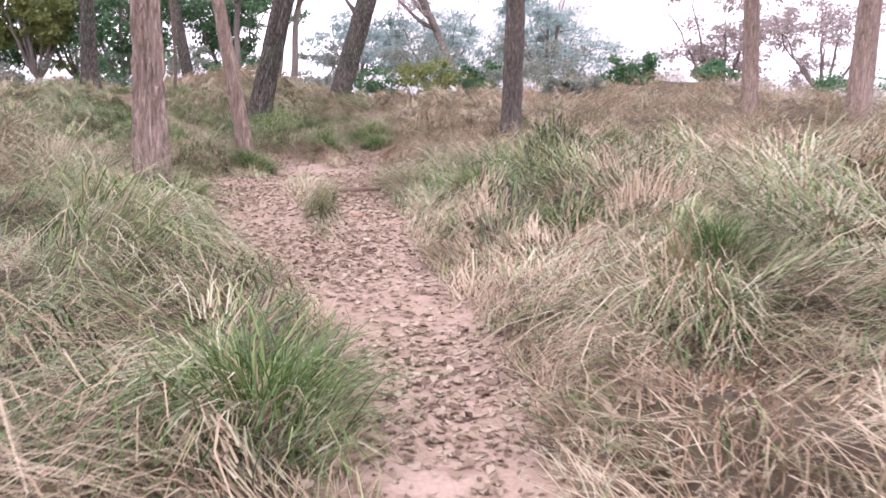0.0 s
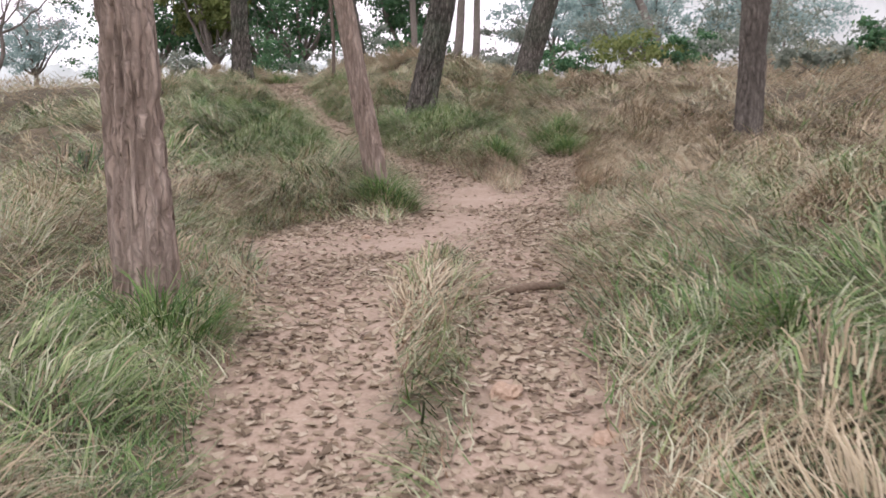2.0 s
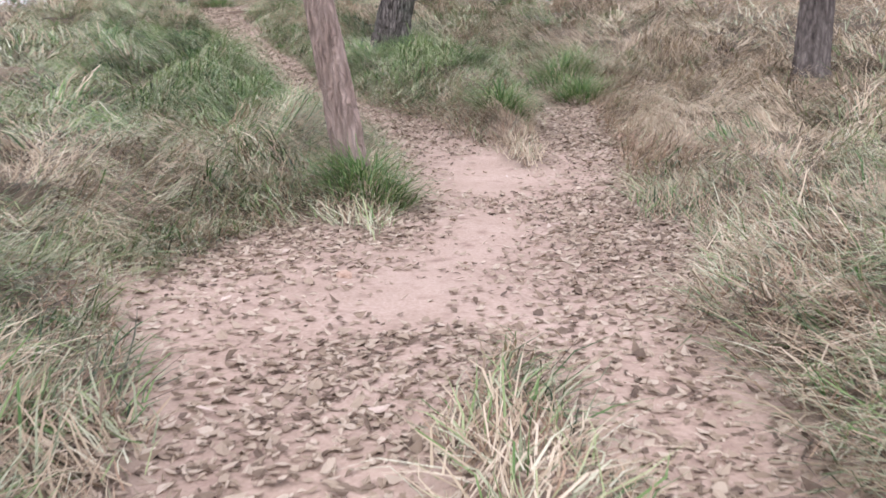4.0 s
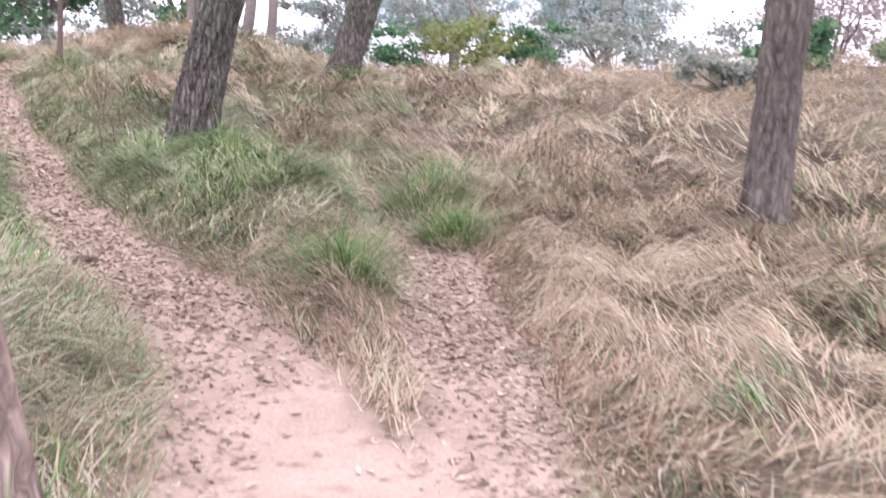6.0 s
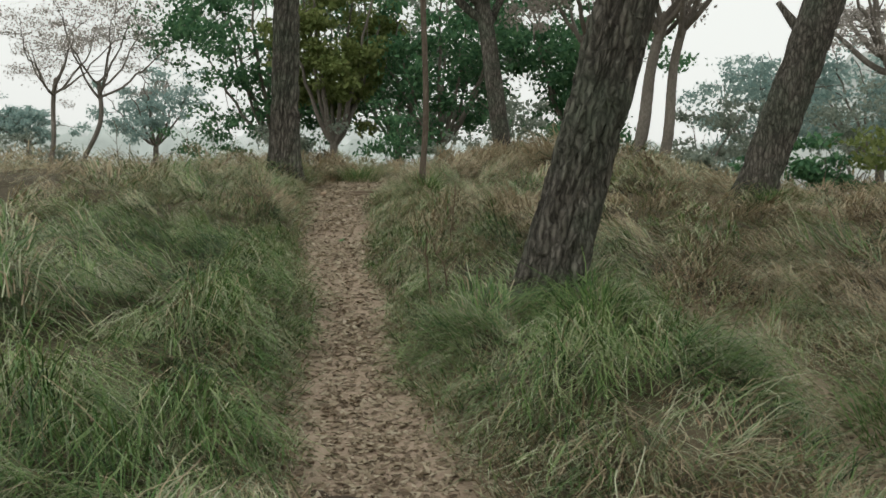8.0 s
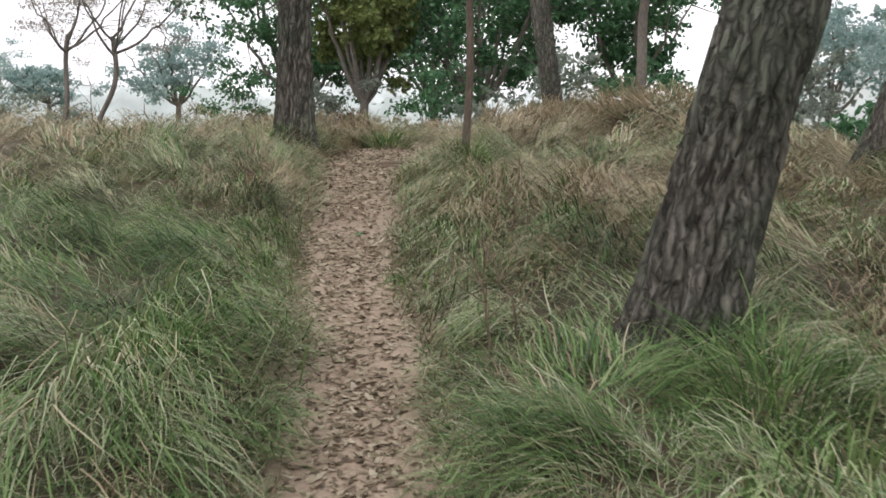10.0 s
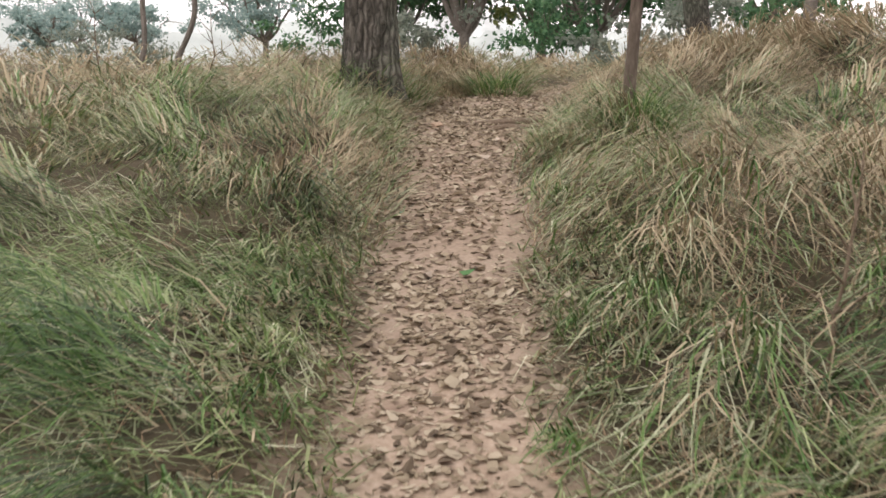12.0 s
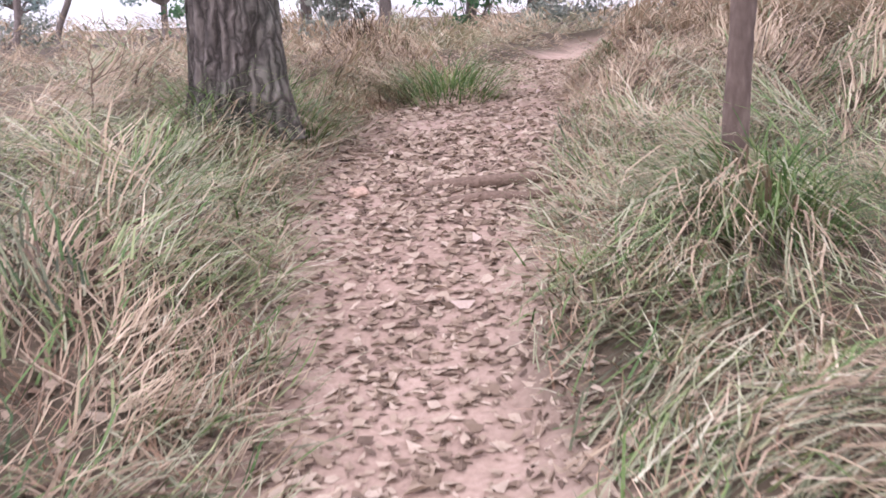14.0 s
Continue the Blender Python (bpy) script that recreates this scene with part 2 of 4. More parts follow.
# centre lines of the trodden ways: x, y, half width
TRAILS = [
    [(0.1, -14, 0.4), (0.1, -4, 0.35), (0.08, 3.0, 0.27), (-0.1, 4.5, 0.33), (-0.42, 5.9, 0.36), (-1.1, 6.8, 0.36), (-1.55, 8.2, 0.32), (-2.1, 10.3, 0.36),
     (-1.9, 12.4, 0.55), (-1.75, 14.2, 0.66), (-2.2, 15.6, 0.5), (-2.75, 17.1, 0.38), (-3.35, 18.3, 0.36), (-4.2, 19.4, 0.36), (-5.0, 20.6, 0.29),
     (-5.9, 22.4, 0.25), (-6.45, 23.2, 0.24), (-7.25, 24.7, 0.29), (-8.2, 26.5, 0.31), (-8.95, 28.2, 0.52), (-9.3, 29.4, 0.57), (-9.85, 31.6, 0.42), (-10.5, 34.5, 0.35), (-11.4, 40, 0.25)],
    [(-0.3, 5.8, 0.3), (-0.47, 6.7, 0.27), (-0.58, 8.2, 0.22), (-0.85, 10, 0.22), (-1.2, 11.6, 0.35), (-1.4, 12.8, 0.5), (-1.35, 15.0, 0.36), (-1.3, 16.5, 0.3),
     (-1.48, 18.8, 0.28), (-1.55, 19.8, 0.24), (-2.1, 21.3, 0.14), (-2.9, 22.7, 0.06)],
    [(-2.3, 10.6, 0.3), (-2.8, 12.0, 0.6), (-2.85, 13.1, 0.4)],
    [(-0.9, 12.3, 0.2), (-0.85, 13.6, 0.2)],
]


def off_trail(x, y):
    """Metres outside the edge of the nearest trodden way (negative on it)."""
    best = np.full(np.shape(x), 1e9)
    for line in TRAILS:
        for (ax, ay, aw), (bx, by, bw) in zip(line, line[1:]):
            dx, dy = bx - ax, by - ay
            u = np.clip(((x - ax) * dx + (y - ay) * dy) / (dx * dx + dy * dy), 0, 1)
            best = np.minimum(best, np.hypot(x - ax - u * dx, y - ay - u * dy) - 0.045 - aw - u * (bw - aw))
    return best


RISE_Y = (-60, -20, -5, 0, 5, 8, 10, 12.5, 15, 18.8, 22.4, 24, 26, 28, 30.5, 35, 40, 60, 120)
RISE_Z = (-2.5, -0.9, -0.3, -0.05, 0.24, 0.37, 0.56, 0.37, 0.35, 0.38, 0.81, 0.98, 1.27, 1.60, 1.73, 1.62, 1.5, 1.25, 1.0)


def land(x, y, edge=None):
    x, y = np.asarray(x, float), np.asarray(y, float)
    edge = off_trail(x, y) if edge is None else edge
    z = sum(w * np.interp(y + d, RISE_Y, RISE_Z) for d, w in ((-1.6, 0.15), (-0.8, 0.2), (0, 0.3), (0.8, 0.2), (1.6, 0.15)))
    z = z + 0.35 * np.exp(-((x - 9) ** 2 + (y - 23) ** 2) / 30) - 0.45 * smooth(x, -8.5, -1) * smooth(y, 23, 29) - 0.25 * smooth(x, -1, 8) * smooth(y, 24, 32)
    z = z + 0.12 * smooth(-x, 4, 9) * smooth(y, 14, 20) * (1 - smooth(y, 24, 29))
    z = z + 0.5 * np.exp(-((x + 6.3) ** 2 / 5 + (y - 33.8) ** 2 / 5)) + 1.1 * np.exp(-((x - 7.5) ** 2 / 42 + (y - 34) ** 2 / 30)) - 0.28 * smooth(-x, 11, 16) * smooth(y, 24, 32)
    bank = smooth(edge, -0.12, 0.5)
    near = np.exp(-(np.abs(x + 3) / 60) ** 2)
    z = z + bank * (0.13 + near * (0.20 * (wave(x * 0.45, y * 0.45, 3) - 0.4) + 0.22 * (wave(x * 1.2, y * 1.2, 5) - 0.5) + 0.17 * smooth(edge, 0.15, 0.7) * (wave(x * 2.1, y * 2.1, 6) - 0.5)))
    return z + 0.03 * (wave(x * 2.2, y * 2.2, 8) - 0.5) + 0.012 * (wave(x * 8, y * 8, 9) - 0.5)


def mesh_from(name, verts, faces, mat, smooth_faces=False):
    me = bpy.data.meshes.new(name)
    verts = np.asarray(verts, np.float32)
    me.vertices.add(len(verts))
    me.vertices.foreach_set("co", verts.ravel())
    loops = np.concatenate([np.asarray(f, np.int32).ravel() for f in faces if len(f)])
    counts = np.concatenate([np.full(len(f), np.shape(f)[1], np.int32) for f in faces if len(f)])
    me.loops.add(len(loops))
    me.loops.foreach_set("vertex_index", loops)
    me.polygons.add(len(counts))
    me.polygons.foreach_set("loop_start", np.concatenate([[0], np.cumsum(counts)[:-1]]).astype(np.int32))
    me.polygons.foreach_set("loop_total", counts)
    me.polygons.foreach_set("use_smooth", np.full(len(counts), smooth_faces))
    for m in (mat if isinstance(mat, (list, tuple)) else [mat]):
        me.materials.append(m)
    me.update(calc_edges=True)
    return me


def lines(lo, hi, step, far):
    mid = np.arange(lo, hi, step)
    out = step * np.cumsum(1.16 ** np.arange(1, 60))
    out = out[out < far]
    return np.concatenate([lo - out[::-1], mid, mid[-1] + out])


gx, gy = lines(-13, 5, 0.15, 900), lines(-4, 35, 0.15, 900)
GX, GY = np.meshgrid(gx, gy)
GE = off_trail(GX, GY)
GZ = land(GX, GY, GE)
nx, ny = len(gx), len(gy)
idx = np.arange(nx * ny).reshape(ny, nx)
quads = np.stack([idx[:-1, :-1], idx[:-1, 1:], idx[1:, 1:], idx[1:, :-1]], -1).reshape(-1, 4)
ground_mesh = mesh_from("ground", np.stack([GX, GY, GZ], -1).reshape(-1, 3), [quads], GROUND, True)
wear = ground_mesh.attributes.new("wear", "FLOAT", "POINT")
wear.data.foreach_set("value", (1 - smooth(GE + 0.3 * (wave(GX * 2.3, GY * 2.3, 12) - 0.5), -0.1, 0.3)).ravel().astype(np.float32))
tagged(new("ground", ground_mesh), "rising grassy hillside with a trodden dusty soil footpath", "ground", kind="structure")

# ---- grass ----
def blades(x, y, z, heading, length, width, lean0, lean1, steps=(0.0, 0.24, 0.48, 0.74, 1.0), origin=(0, 0, 0)):
    """Curved tapering blades, one strip each, as vertices and faces."""
    n = len(x)
    k = len(steps)
    ox, oy, oz = origin
    lift = 0.004 + 0.05 * rng.random(n)
    px, pz, prev, out = np.zeros(n), np.zeros(n), 0.0, []
    twist = heading + np.pi / 2 + rng.normal(0, 0.5, n)
    sx, sy = np.cos(twist), np.sin(twist)
    bend = rng.normal(0, 0.42, n)
    kink = rng.normal(0, 0.12, (k, n))
    for i, u in enumerate(steps):
        mid = (u + prev) / 2
        lean = lean0 + (lean1 - lean0) * mid ** 0.9 + kink[i] * (0 < i < k)
        px = px + np.sin(lean) * length * (u - prev)
        pz = pz + np.cos(lean) * length * (u - prev)
        prev = u
        h = heading + bend * u * u
        cx, cy = x + px * np.cos(h), y + px * np.sin(h)
        cz = z + pz
        if i:
            cz = np.maximum(cz, land(ox + cx, oy + cy) - oz + lift * i)
        w = width * (1 - u ** 1.6) / 2
        if i < k - 1:
            out.append(np.stack([cx - sx * w, cy - sy * w, cz], -1))
            out.append(np.stack([cx + sx * w, cy + sy * w, cz], -1))
        else:
            out.append(np.stack([cx, cy, cz], -1))
    v = np.stack(out, 1)
    per = v.shape[1]
    o = (np.arange(n) * per)[:, None]
    q = np.concatenate([o + np.array([2 * i, 2 * i + 1, 2 * i + 3, 2 * i + 2]) for i in range(k - 2)])
    t = o + np.array([per - 3, per - 2, per - 1])
    return v.reshape(-1, 3), q, t


TREES_AT = [(-2.74, 9.26, 0.2), (-2.85, 14.45, 0.16), (-4.3, 22.6, 0.28), (-3.35, 31.2, 0.35), (1.39, 20.2, 0.26), (-10.12, 28.44, 0.3), (-7.5, 27.75, 0.07)]


def blade_mesh(name, data, tone, mat, steps=(0.0, 0.24, 0.48, 0.74, 1.0), origin=(0, 0, 0)):
    """One mesh of many blades; tone shifts the colour of each blade, alike within a clump."""
    v, q, t = blades(*data, steps, origin)
    me = mesh_from(name, v, [q, t], mat)
    at = me.attributes.new("tone", "FLOAT", "POINT")
    at.data.foreach_set("value", np.repeat(tone, 2 * len(steps) - 1).astype(np.float32))
    return me


def clear_of_trees(x, y):
    ok = np.ones(len(x), bool)
    for tx, ty, r in TREES_AT:
        ok &= np.hypot(x - tx, y - ty) > r
    return ok


def greenness(x, y):
    g = 0.13 + 0.55 * (wave(x * 0.55, y * 0.55, 21) - 0.42)
    g = g + 0.42 * np.exp(-((x + 7.5) ** 2 + (y - 21) ** 2) / 20) + 0.45 * np.exp(-((x + 3.5) ** 2 + (y - 20.8) ** 2) / 2.2) + 0.08 * np.exp(-((x + 4.2) ** 2 + (y - 17.0) ** 2) / 2.0)
    g = g + 0.25 * np.exp(-((x + 0.9) ** 2 + (y - 3.6) ** 2) / 0.8) + 0.3 * np.exp(-((x + 2.6) ** 2 + (y - 8.6) ** 2) / 0.7)
    g = g - 0.17 * np.exp(-((x - 0.4) ** 2 / 7 + (y - 15.5) ** 2 / 22))
    g = g + 0.35 * np.exp(-((x + 4.5) ** 2 + (y - 23.9) ** 2) / 0.5) - 0.3 * np.exp(-((x + 5.4) ** 2 + (y - 23.7) ** 2) / 0.35)
    g = g + 0.4 * np.exp(-((x + 5.7) ** 2 + (y - 18.7) ** 2) / 1.2) + 0.2 * np.exp(-((x + 7.9) ** 2 + (y - 23.2) ** 2) / 1.5)
    g = g - 0.2 * smooth(x, -3.0, -1.4) * smooth(y, 15, 18) - 0.08 * (1 - smooth(y, 5, 7.5))
    g = g + 0.4 * np.exp(-((x + 1.9) ** 2 + (y - 7.9) ** 2) / 0.7) + 0.35 * np.exp(-((x - 0.7) ** 2 + (y - 8.7) ** 2) / 0.9) + 0.3 * np.exp(-((x + 0.85) ** 2 / 0.2 + (y - 8.6) ** 2 / 3))
    g = g - 0.2 * np.exp(-((x + 6.1) ** 2 + (y - 26.2) ** 2) / 0.6) - 0.2 * np.exp(-((x + 9.0) ** 2 + (y - 26.0) ** 2) / 0.8)
    return g - 0.12 * smooth(y, 26, 32)


def tallness(x, y, e):
    """How tall the grass stands: trodden short at the path's edge and on the dry flat, full elsewhere."""
    flat = 1.2 * np.exp(-((x + 0.6) ** 2 / 5 + (y - 14.5) ** 2 / 14)) + 0.7 * np.exp(-((x + 3.2) ** 2 + (y - 12) ** 2) / 2.5)
    return (0.4 + 0.6 * smooth(e, 0.0, 0.95)) * (1 - 0.17 * smooth(y, 21, 25)) * (1 - 0.5 * np.clip(flat, 0, 1)) * (1 - 0.72 * np.exp(-((x + 0.95) ** 2 / 0.25 + (y - 9.3) ** 2 / 7))) * (1 - 0.72 * np.exp(-((x + 1.8) ** 2 / 0.3 + (y - 16.2) ** 2 / 1.5))) * (1 - 0.78 * np.exp(-((x + 1.5) ** 2 / 0.22 + (y - 10.9) ** 2 / 1.6)))


def tussocks(count, area, spread, per, length, width, wilt=1.0, beside=None):
    """Clumps of arching blades over an area (or only within some metres beside the path); gives root data of all blades."""
    x0, x1, y0, y1 = area
    gap = math.sqrt((x1 - x0) * (y1 - y0) / count)
    cx, cy = [c.ravel() for c in np.meshgrid(np.arange(x0, x1, gap), np.arange(y0, y1, gap))]
    count = len(cx)
    cx, cy = cx + gap * rng.uniform(0, 1.15, count), cy + gap * rng.uniform(0, 1.15, count)
    ce = off_trail(cx, cy)
    keep = (ce > 0.03 + 0.12 * rng.random(count)) & (rng.random(count) < 1 - 0.4 * smooth(ce, 2.5, 4.5) * (width < 0.012))
    if beside is not None:
        keep &= ce < beside * (0.6 + 0.4 * rng.random(count))
    cx, cy, ce = cx[keep], cy[keep], ce[keep]
    m = len(cx)
    size = (0.6 + 0.75 * rng.random(m) ** 1.6) * tallness(cx, cy, ce)
    # clumps fall the way the bank falls: towards the path beside it, elsewhere with the lie of the patch
    slope_x, slope_y = off_trail(cx + 0.05, cy) - ce, off_trail(cx, cy + 0.05) - ce
    comb = 2 * np.pi * wave(cx * 0.5, cy * 0.5, 31) * 1.6 + rng.normal(0, 0.45, m)
    pull = 1.3 * np.exp(-ce / 0.55)
    wx, wy = np.cos(comb) - pull * slope_x / 0.05, np.sin(comb) - pull * slope_y / 0.05 - 0.35
    norm = np.hypot(wx, wy) + 1e-6
    wx, wy = wx / norm, wy / norm
    g = np.clip(greenness(cx, cy) + rng.normal(0, 0.17, m), 0.02, 0.92)
    away = smooth(ce, 1.5, 3.0) * (width < 0.012)
    n = np.maximum((per * size * (1 - 0.52 * away)).astype(int), 3)
    shade = np.clip(0.48 + rng.normal(0, 0.22, m), 0.08, 0.8)
    who = np.repeat(np.arange(m), n)
    t = len(who)
    ang, rad = rng.uniform(0, 2 * np.pi, t), spread * np.sqrt(rng.random(t)) * size[who]
    x, y = cx[who] + rad * np.cos(ang), cy[who] + rad * np.sin(ang)
    vx = 0.5 * np.cos(ang) * rad / spread + 1.0 * wx[who] + rng.normal(0, 0.15, t)
    vy = 0.5 * np.sin(ang) * rad / spread + 1.0 * wy[who] + rng.normal(0, 0.15, t)
    heading = np.arctan2(vy, vx)
    ln = length * size[who] * rng.uniform(0.5, 1.25, t)
    wd = width * rng.uniform(0.65, 1.35, t) * (1 + 0.9 * away[who])
    out = rad / (spread * size[who])
    lean0 = np.abs(rng.normal(0.28, 0.26, t) + 0.8 * out) * wilt
    lean1 = rng.normal(2.75, 0.4, t) * wilt
    dome = 0.27 * size[who] * spread / 0.26 * (1 - 0.75 * out ** 2)
    e = off_trail(x, y)
    ok = (e > 0.0) & clear_of_trees(x, y)
    green = rng.random(t) < g[who]
    tone = np.clip(shade[who] + rng.normal(0, 0.1, t), 0, 1)
    return [a[ok] for a in (x, y, heading, ln, wd, lean0, lean1, green, g[who], dome, tone)]


def thatch(count, area, length, width, beside=None):
    """Fallen blades lying loose over the ground between the clumps."""
    x0, x1, y0, y1 = area
    x, y = rng.uniform(x0, x1, count), rng.uniform(y0, y1, count)
    e = off_trail(x, y)
    ok = (e > 0.1 * rng.random(count) - 0.06 * (beside is not None)) & clear_of_trees(x, y)
    if beside is not None:
        ok &= e < beside * rng.random(count)
    x, y = x[ok], y[ok]
    t = len(x)
    heading = 2 * np.pi * wave(x * 0.5, y * 0.5, 31) * 1.6 + rng.normal(0, 0.6, t)
    ln = length * rng.uniform(0.4, 1.2, t)
    return [x, y, heading, ln, width * rng.uniform(0.7, 1.3, t), rng.normal(0.95, 0.35, t), rng.normal(1.75, 0.3, t), rng.random(t) < np.clip(greenness(x, y), 0.03, 0.8), np.clip(greenness(x, y), 0.03, 0.8), 0.05 * rng.random(t), np.clip(wave(x * 1.4, y * 1.4, 36) + rng.normal(0, 0.15, t), 0, 1)]


NEAR = [(-7.5, 3.8, -1.5, 12.5), (-8.5, 4.0, 12.5, 20.5), (-12.5, 1.0, 20.5, 31.5)]
roots, lying = [], []
for a in NEAR:
    s = (a[1] - a[0]) * (a[3] - a[2])
    roots.append(tussocks(int(s * 2.7), a, 0.30, 172, 0.69, 0.0077))
    roots.append(tussocks(int(s * 10.0), a, 0.17, 62, 0.56, 0.0078, beside=1.0))
    lying.append(thatch(int(s * 380), a, 0.34, 0.0095))
    lying.append(thatch(int(s * 560), a, 0.24, 0.0075, 0.65))
STANDING = (("dry_grass", "dry straw-coloured grass in drooping tussocks beside the path", DRY), ("fading_grass", "half-dry grey-green grass arching over the hillside", DRYGREEN),
            ("green_grass", "fresh green grass blades among the dry tussocks", GREEN))
FALLEN = (("straw_thatch", "fallen dry straw matting the ground between tussocks", DRY), ("faded_thatch", "fallen grey-green blades matting the ground", DRYGREEN),
          ("green_thatch", "bent fresh blades lying between tussocks", GREEN))
for kinds, roots_of, steps in ((STANDING, roots, (0.0, 0.24, 0.48, 0.74, 1.0)), (FALLEN, lying, (0.0, 0.5, 1.0))):
    x, y, heading, ln, wd, l0, l1, green, g, dome, tone = [np.concatenate(c) for c in zip(*roots_of)]
    z = land(x, y) - 0.015 + dome
    faded = (~green) & (rng.random(len(x)) < np.clip(g * 1.5, 0, 0.75))
    for (name, label, mat), pick in zip(kinds, (~green & ~faded, faded, green)):
        me = blade_mesh(name, [c[pick] for c in (x, y, z, heading, ln, wd, l0, l1)], tone[pick], mat, steps)
        tagged(new(name, me), label, "grass", kind="stuff")

# low worn grass that mats the soil along the way
n = 460000
x, y = rng.uniform(-12.5, 3.5, n), rng.uniform(-1.5, 33, n)
e = off_trail(x, y)
ok = (e > 0.12 * rng.random(n) - 0.03) & (e < 0.25 + 1.2 * rng.random(n)) & clear_of_trees(x, y)
x, y, e = x[ok], y[ok], e[ok]
n = len(x)
g = np.clip(greenness(x, y) * 1.5, 0.1, 0.75)
heading = 2 * np.pi * wave(x * 1.5, y * 1.5, 33) * 1.8 + rng.normal(0, 0.9, n)
ln, wd = rng.uniform(0.07, 0.21, n) * (0.7 + 0.5 * wave(x * 3, y * 3, 34)), rng.uniform(0.0045, 0.0085, n)
l0, l1 = rng.normal(0.7, 0.35, n), rng.normal(1.9, 0.35, n)
fresh = rng.random(n) < g
for name, label, pick, mat in (("worn_grass", "short matted tawny grass worn down along the path", ~fresh, TAWNY), ("short_grass", "short grey-green grass matting the path's banks", fresh, DRYGREEN)):
    me = blade_mesh(name, [c[pick] for c in (x, y, land(x, y) - 0.006, heading, ln, wd, l0, l1)], wave(x * 1.7, y * 1.7, 37)[pick], mat, (0.0, 0.5, 1.0))
    tagged(new(name, me), label, "grass", kind="stuff")

# taller seeding grass over the rest of the slope
MIDDLE = [((-20, -8, 3, 20.5), 1.9), ((3.9, 13, 0, 20.5), 4.6), ((1.0, 10, 20.5, 32), 3.0), ((-28, -12.5, 20.5, 40), 1.8), ((1.0, 20, 20.5, 42), 1.3), ((-6, 4.2, -6, -1.5), 1.5)]
far_roots = [tussocks(int((a[1] - a[0]) * (a[3] - a[2]) * d), a, 0.36, 34, 0.58, 0.0155, 0.95) for a, d in MIDDLE]
far_roots.append(tussocks(180, (-9, -4, 31.6, 36), 0.3, 85, 0.62, 0.0115, 0.85))
far_roots.append(tussocks(950, (-17, 1.0, 31.5, 42), 0.3, 62, 0.5, 0.015, 0.95))
far_roots.append(tussocks(1900, (-75, 60, 42, 75), 0.9, 16, 0.6, 0.055, 0.8))
far_roots.append(tussocks(600, (-70, -26, 5, 42), 0.9, 16, 0.6, 0.05, 0.8))
far_roots.append(tussocks(500, (22, 60, 5, 42), 0.9, 16, 0.6, 0.05, 0.8))
x, y, heading, ln, wd, l0, l1, green, g, dome, tone = [np.concatenate(c) for c in zip(*far_roots)]
z = land(x, y) - 0.02 + dome
tinge = rng.random(len(x)) < np.clip(g * 1.9, 0, 0.7)
for name, label, pick, mat in (("seeding_grass", "tall tawny seeding grass covering the slope to the crest", ~tinge, FARGRASS),
                               ("meadow_grass", "greyish green grass tinged among tawny tussocks up the slope", tinge, DRYGREEN)):
    me = blade_mesh(name, [c[pick] for c in (x, y, z, heading, ln, wd, l0, l1)], tone[pick], mat, (0.0, 0.5, 1.0))
    tagged(new(name, me), label, "grass", kind="stuff")


def part(name, me, parent, label=""):
    ob = new(name, me)
    ob.parent = parent
    return tagged(ob, label) if label else ob


def tussock_thing(px, py, n, length, spread, label, width=0.0075, droop=2.15):
    """A standing clump: fresh arching blades, and dead straw fallen about its foot."""
    foot = float(land(px, py))
    base = new("grass_tussock")
    base.location = (px, py, foot)
    tagged(base, label, "grass tussock", "green tussocks on the slope")
    for name, count, reach, lean, mat, note in (("foliage", n, 1.0, 0.08, LUSHGREEN, ""), ("thatch", n // 3, 0.75, 0.95, DRY, "dead straw-coloured thatch")):
        ang, rad = rng.uniform(0, 2 * np.pi, count), spread * np.sqrt(rng.random(count))
        bx, by = rad * np.cos(ang), rad * np.sin(ang)
        bz = land(px + bx, py + by) - foot - 0.015 + 0.12 * (1 - (rad / spread) ** 2)
        data = (bx, by, bz, ang + rng.normal(0, 0.45, count), length * reach * rng.uniform(0.5, 1.15, count), width * rng.uniform(0.7, 1.3, count),
                np.abs(rng.normal(lean, 0.12, count) + 0.5 * rad / spread), rng.normal(droop, 0.4, count))
        part(name, blade_mesh(name, data, rng.uniform(0.1, 0.65, count), mat, origin=(px, py, foot)), base, note)


LUSH = "lush green grass tussock standing out among straw"
for px, py, n, ln_, sp in ((-2.15, 18.05, 420, 0.6, 0.26), (-1.35, 19.95, 380, 0.58, 0.26), (-2.75, 14.2, 600, 0.45, 0.3), (-4.3, 16.1, 350, 0.45, 0.25), (-0.66, 3.4, 520, 0.62, 0.3),
                           (1.25, 4.6, 300, 0.5, 0.22), (1.6, 5.6, 260, 0.5, 0.2), (-2.45, 8.8, 450, 0.5, 0.3), (-1.6, 20.9, 420, 0.6, 0.4), (-3.7, 22.0, 500, 0.6, 0.4), (-7.35, 27.6, 420, 0.55, 0.25),
                           (-10.2, 28.6, 500, 0.55, 0.45), (-9.9, 30.6, 400, 0.6, 0.35), (-2.9, 30.7, 500, 0.7, 0.5), (-6.35, 21.3, 320, 0.6, 0.22), (0.35, 8.6, 260, 0.45, 0.2), (0.9, 6.9, 300, 0.5, 0.25)):
    tussock_thing(px, py, n, ln_, sp, LUSH)

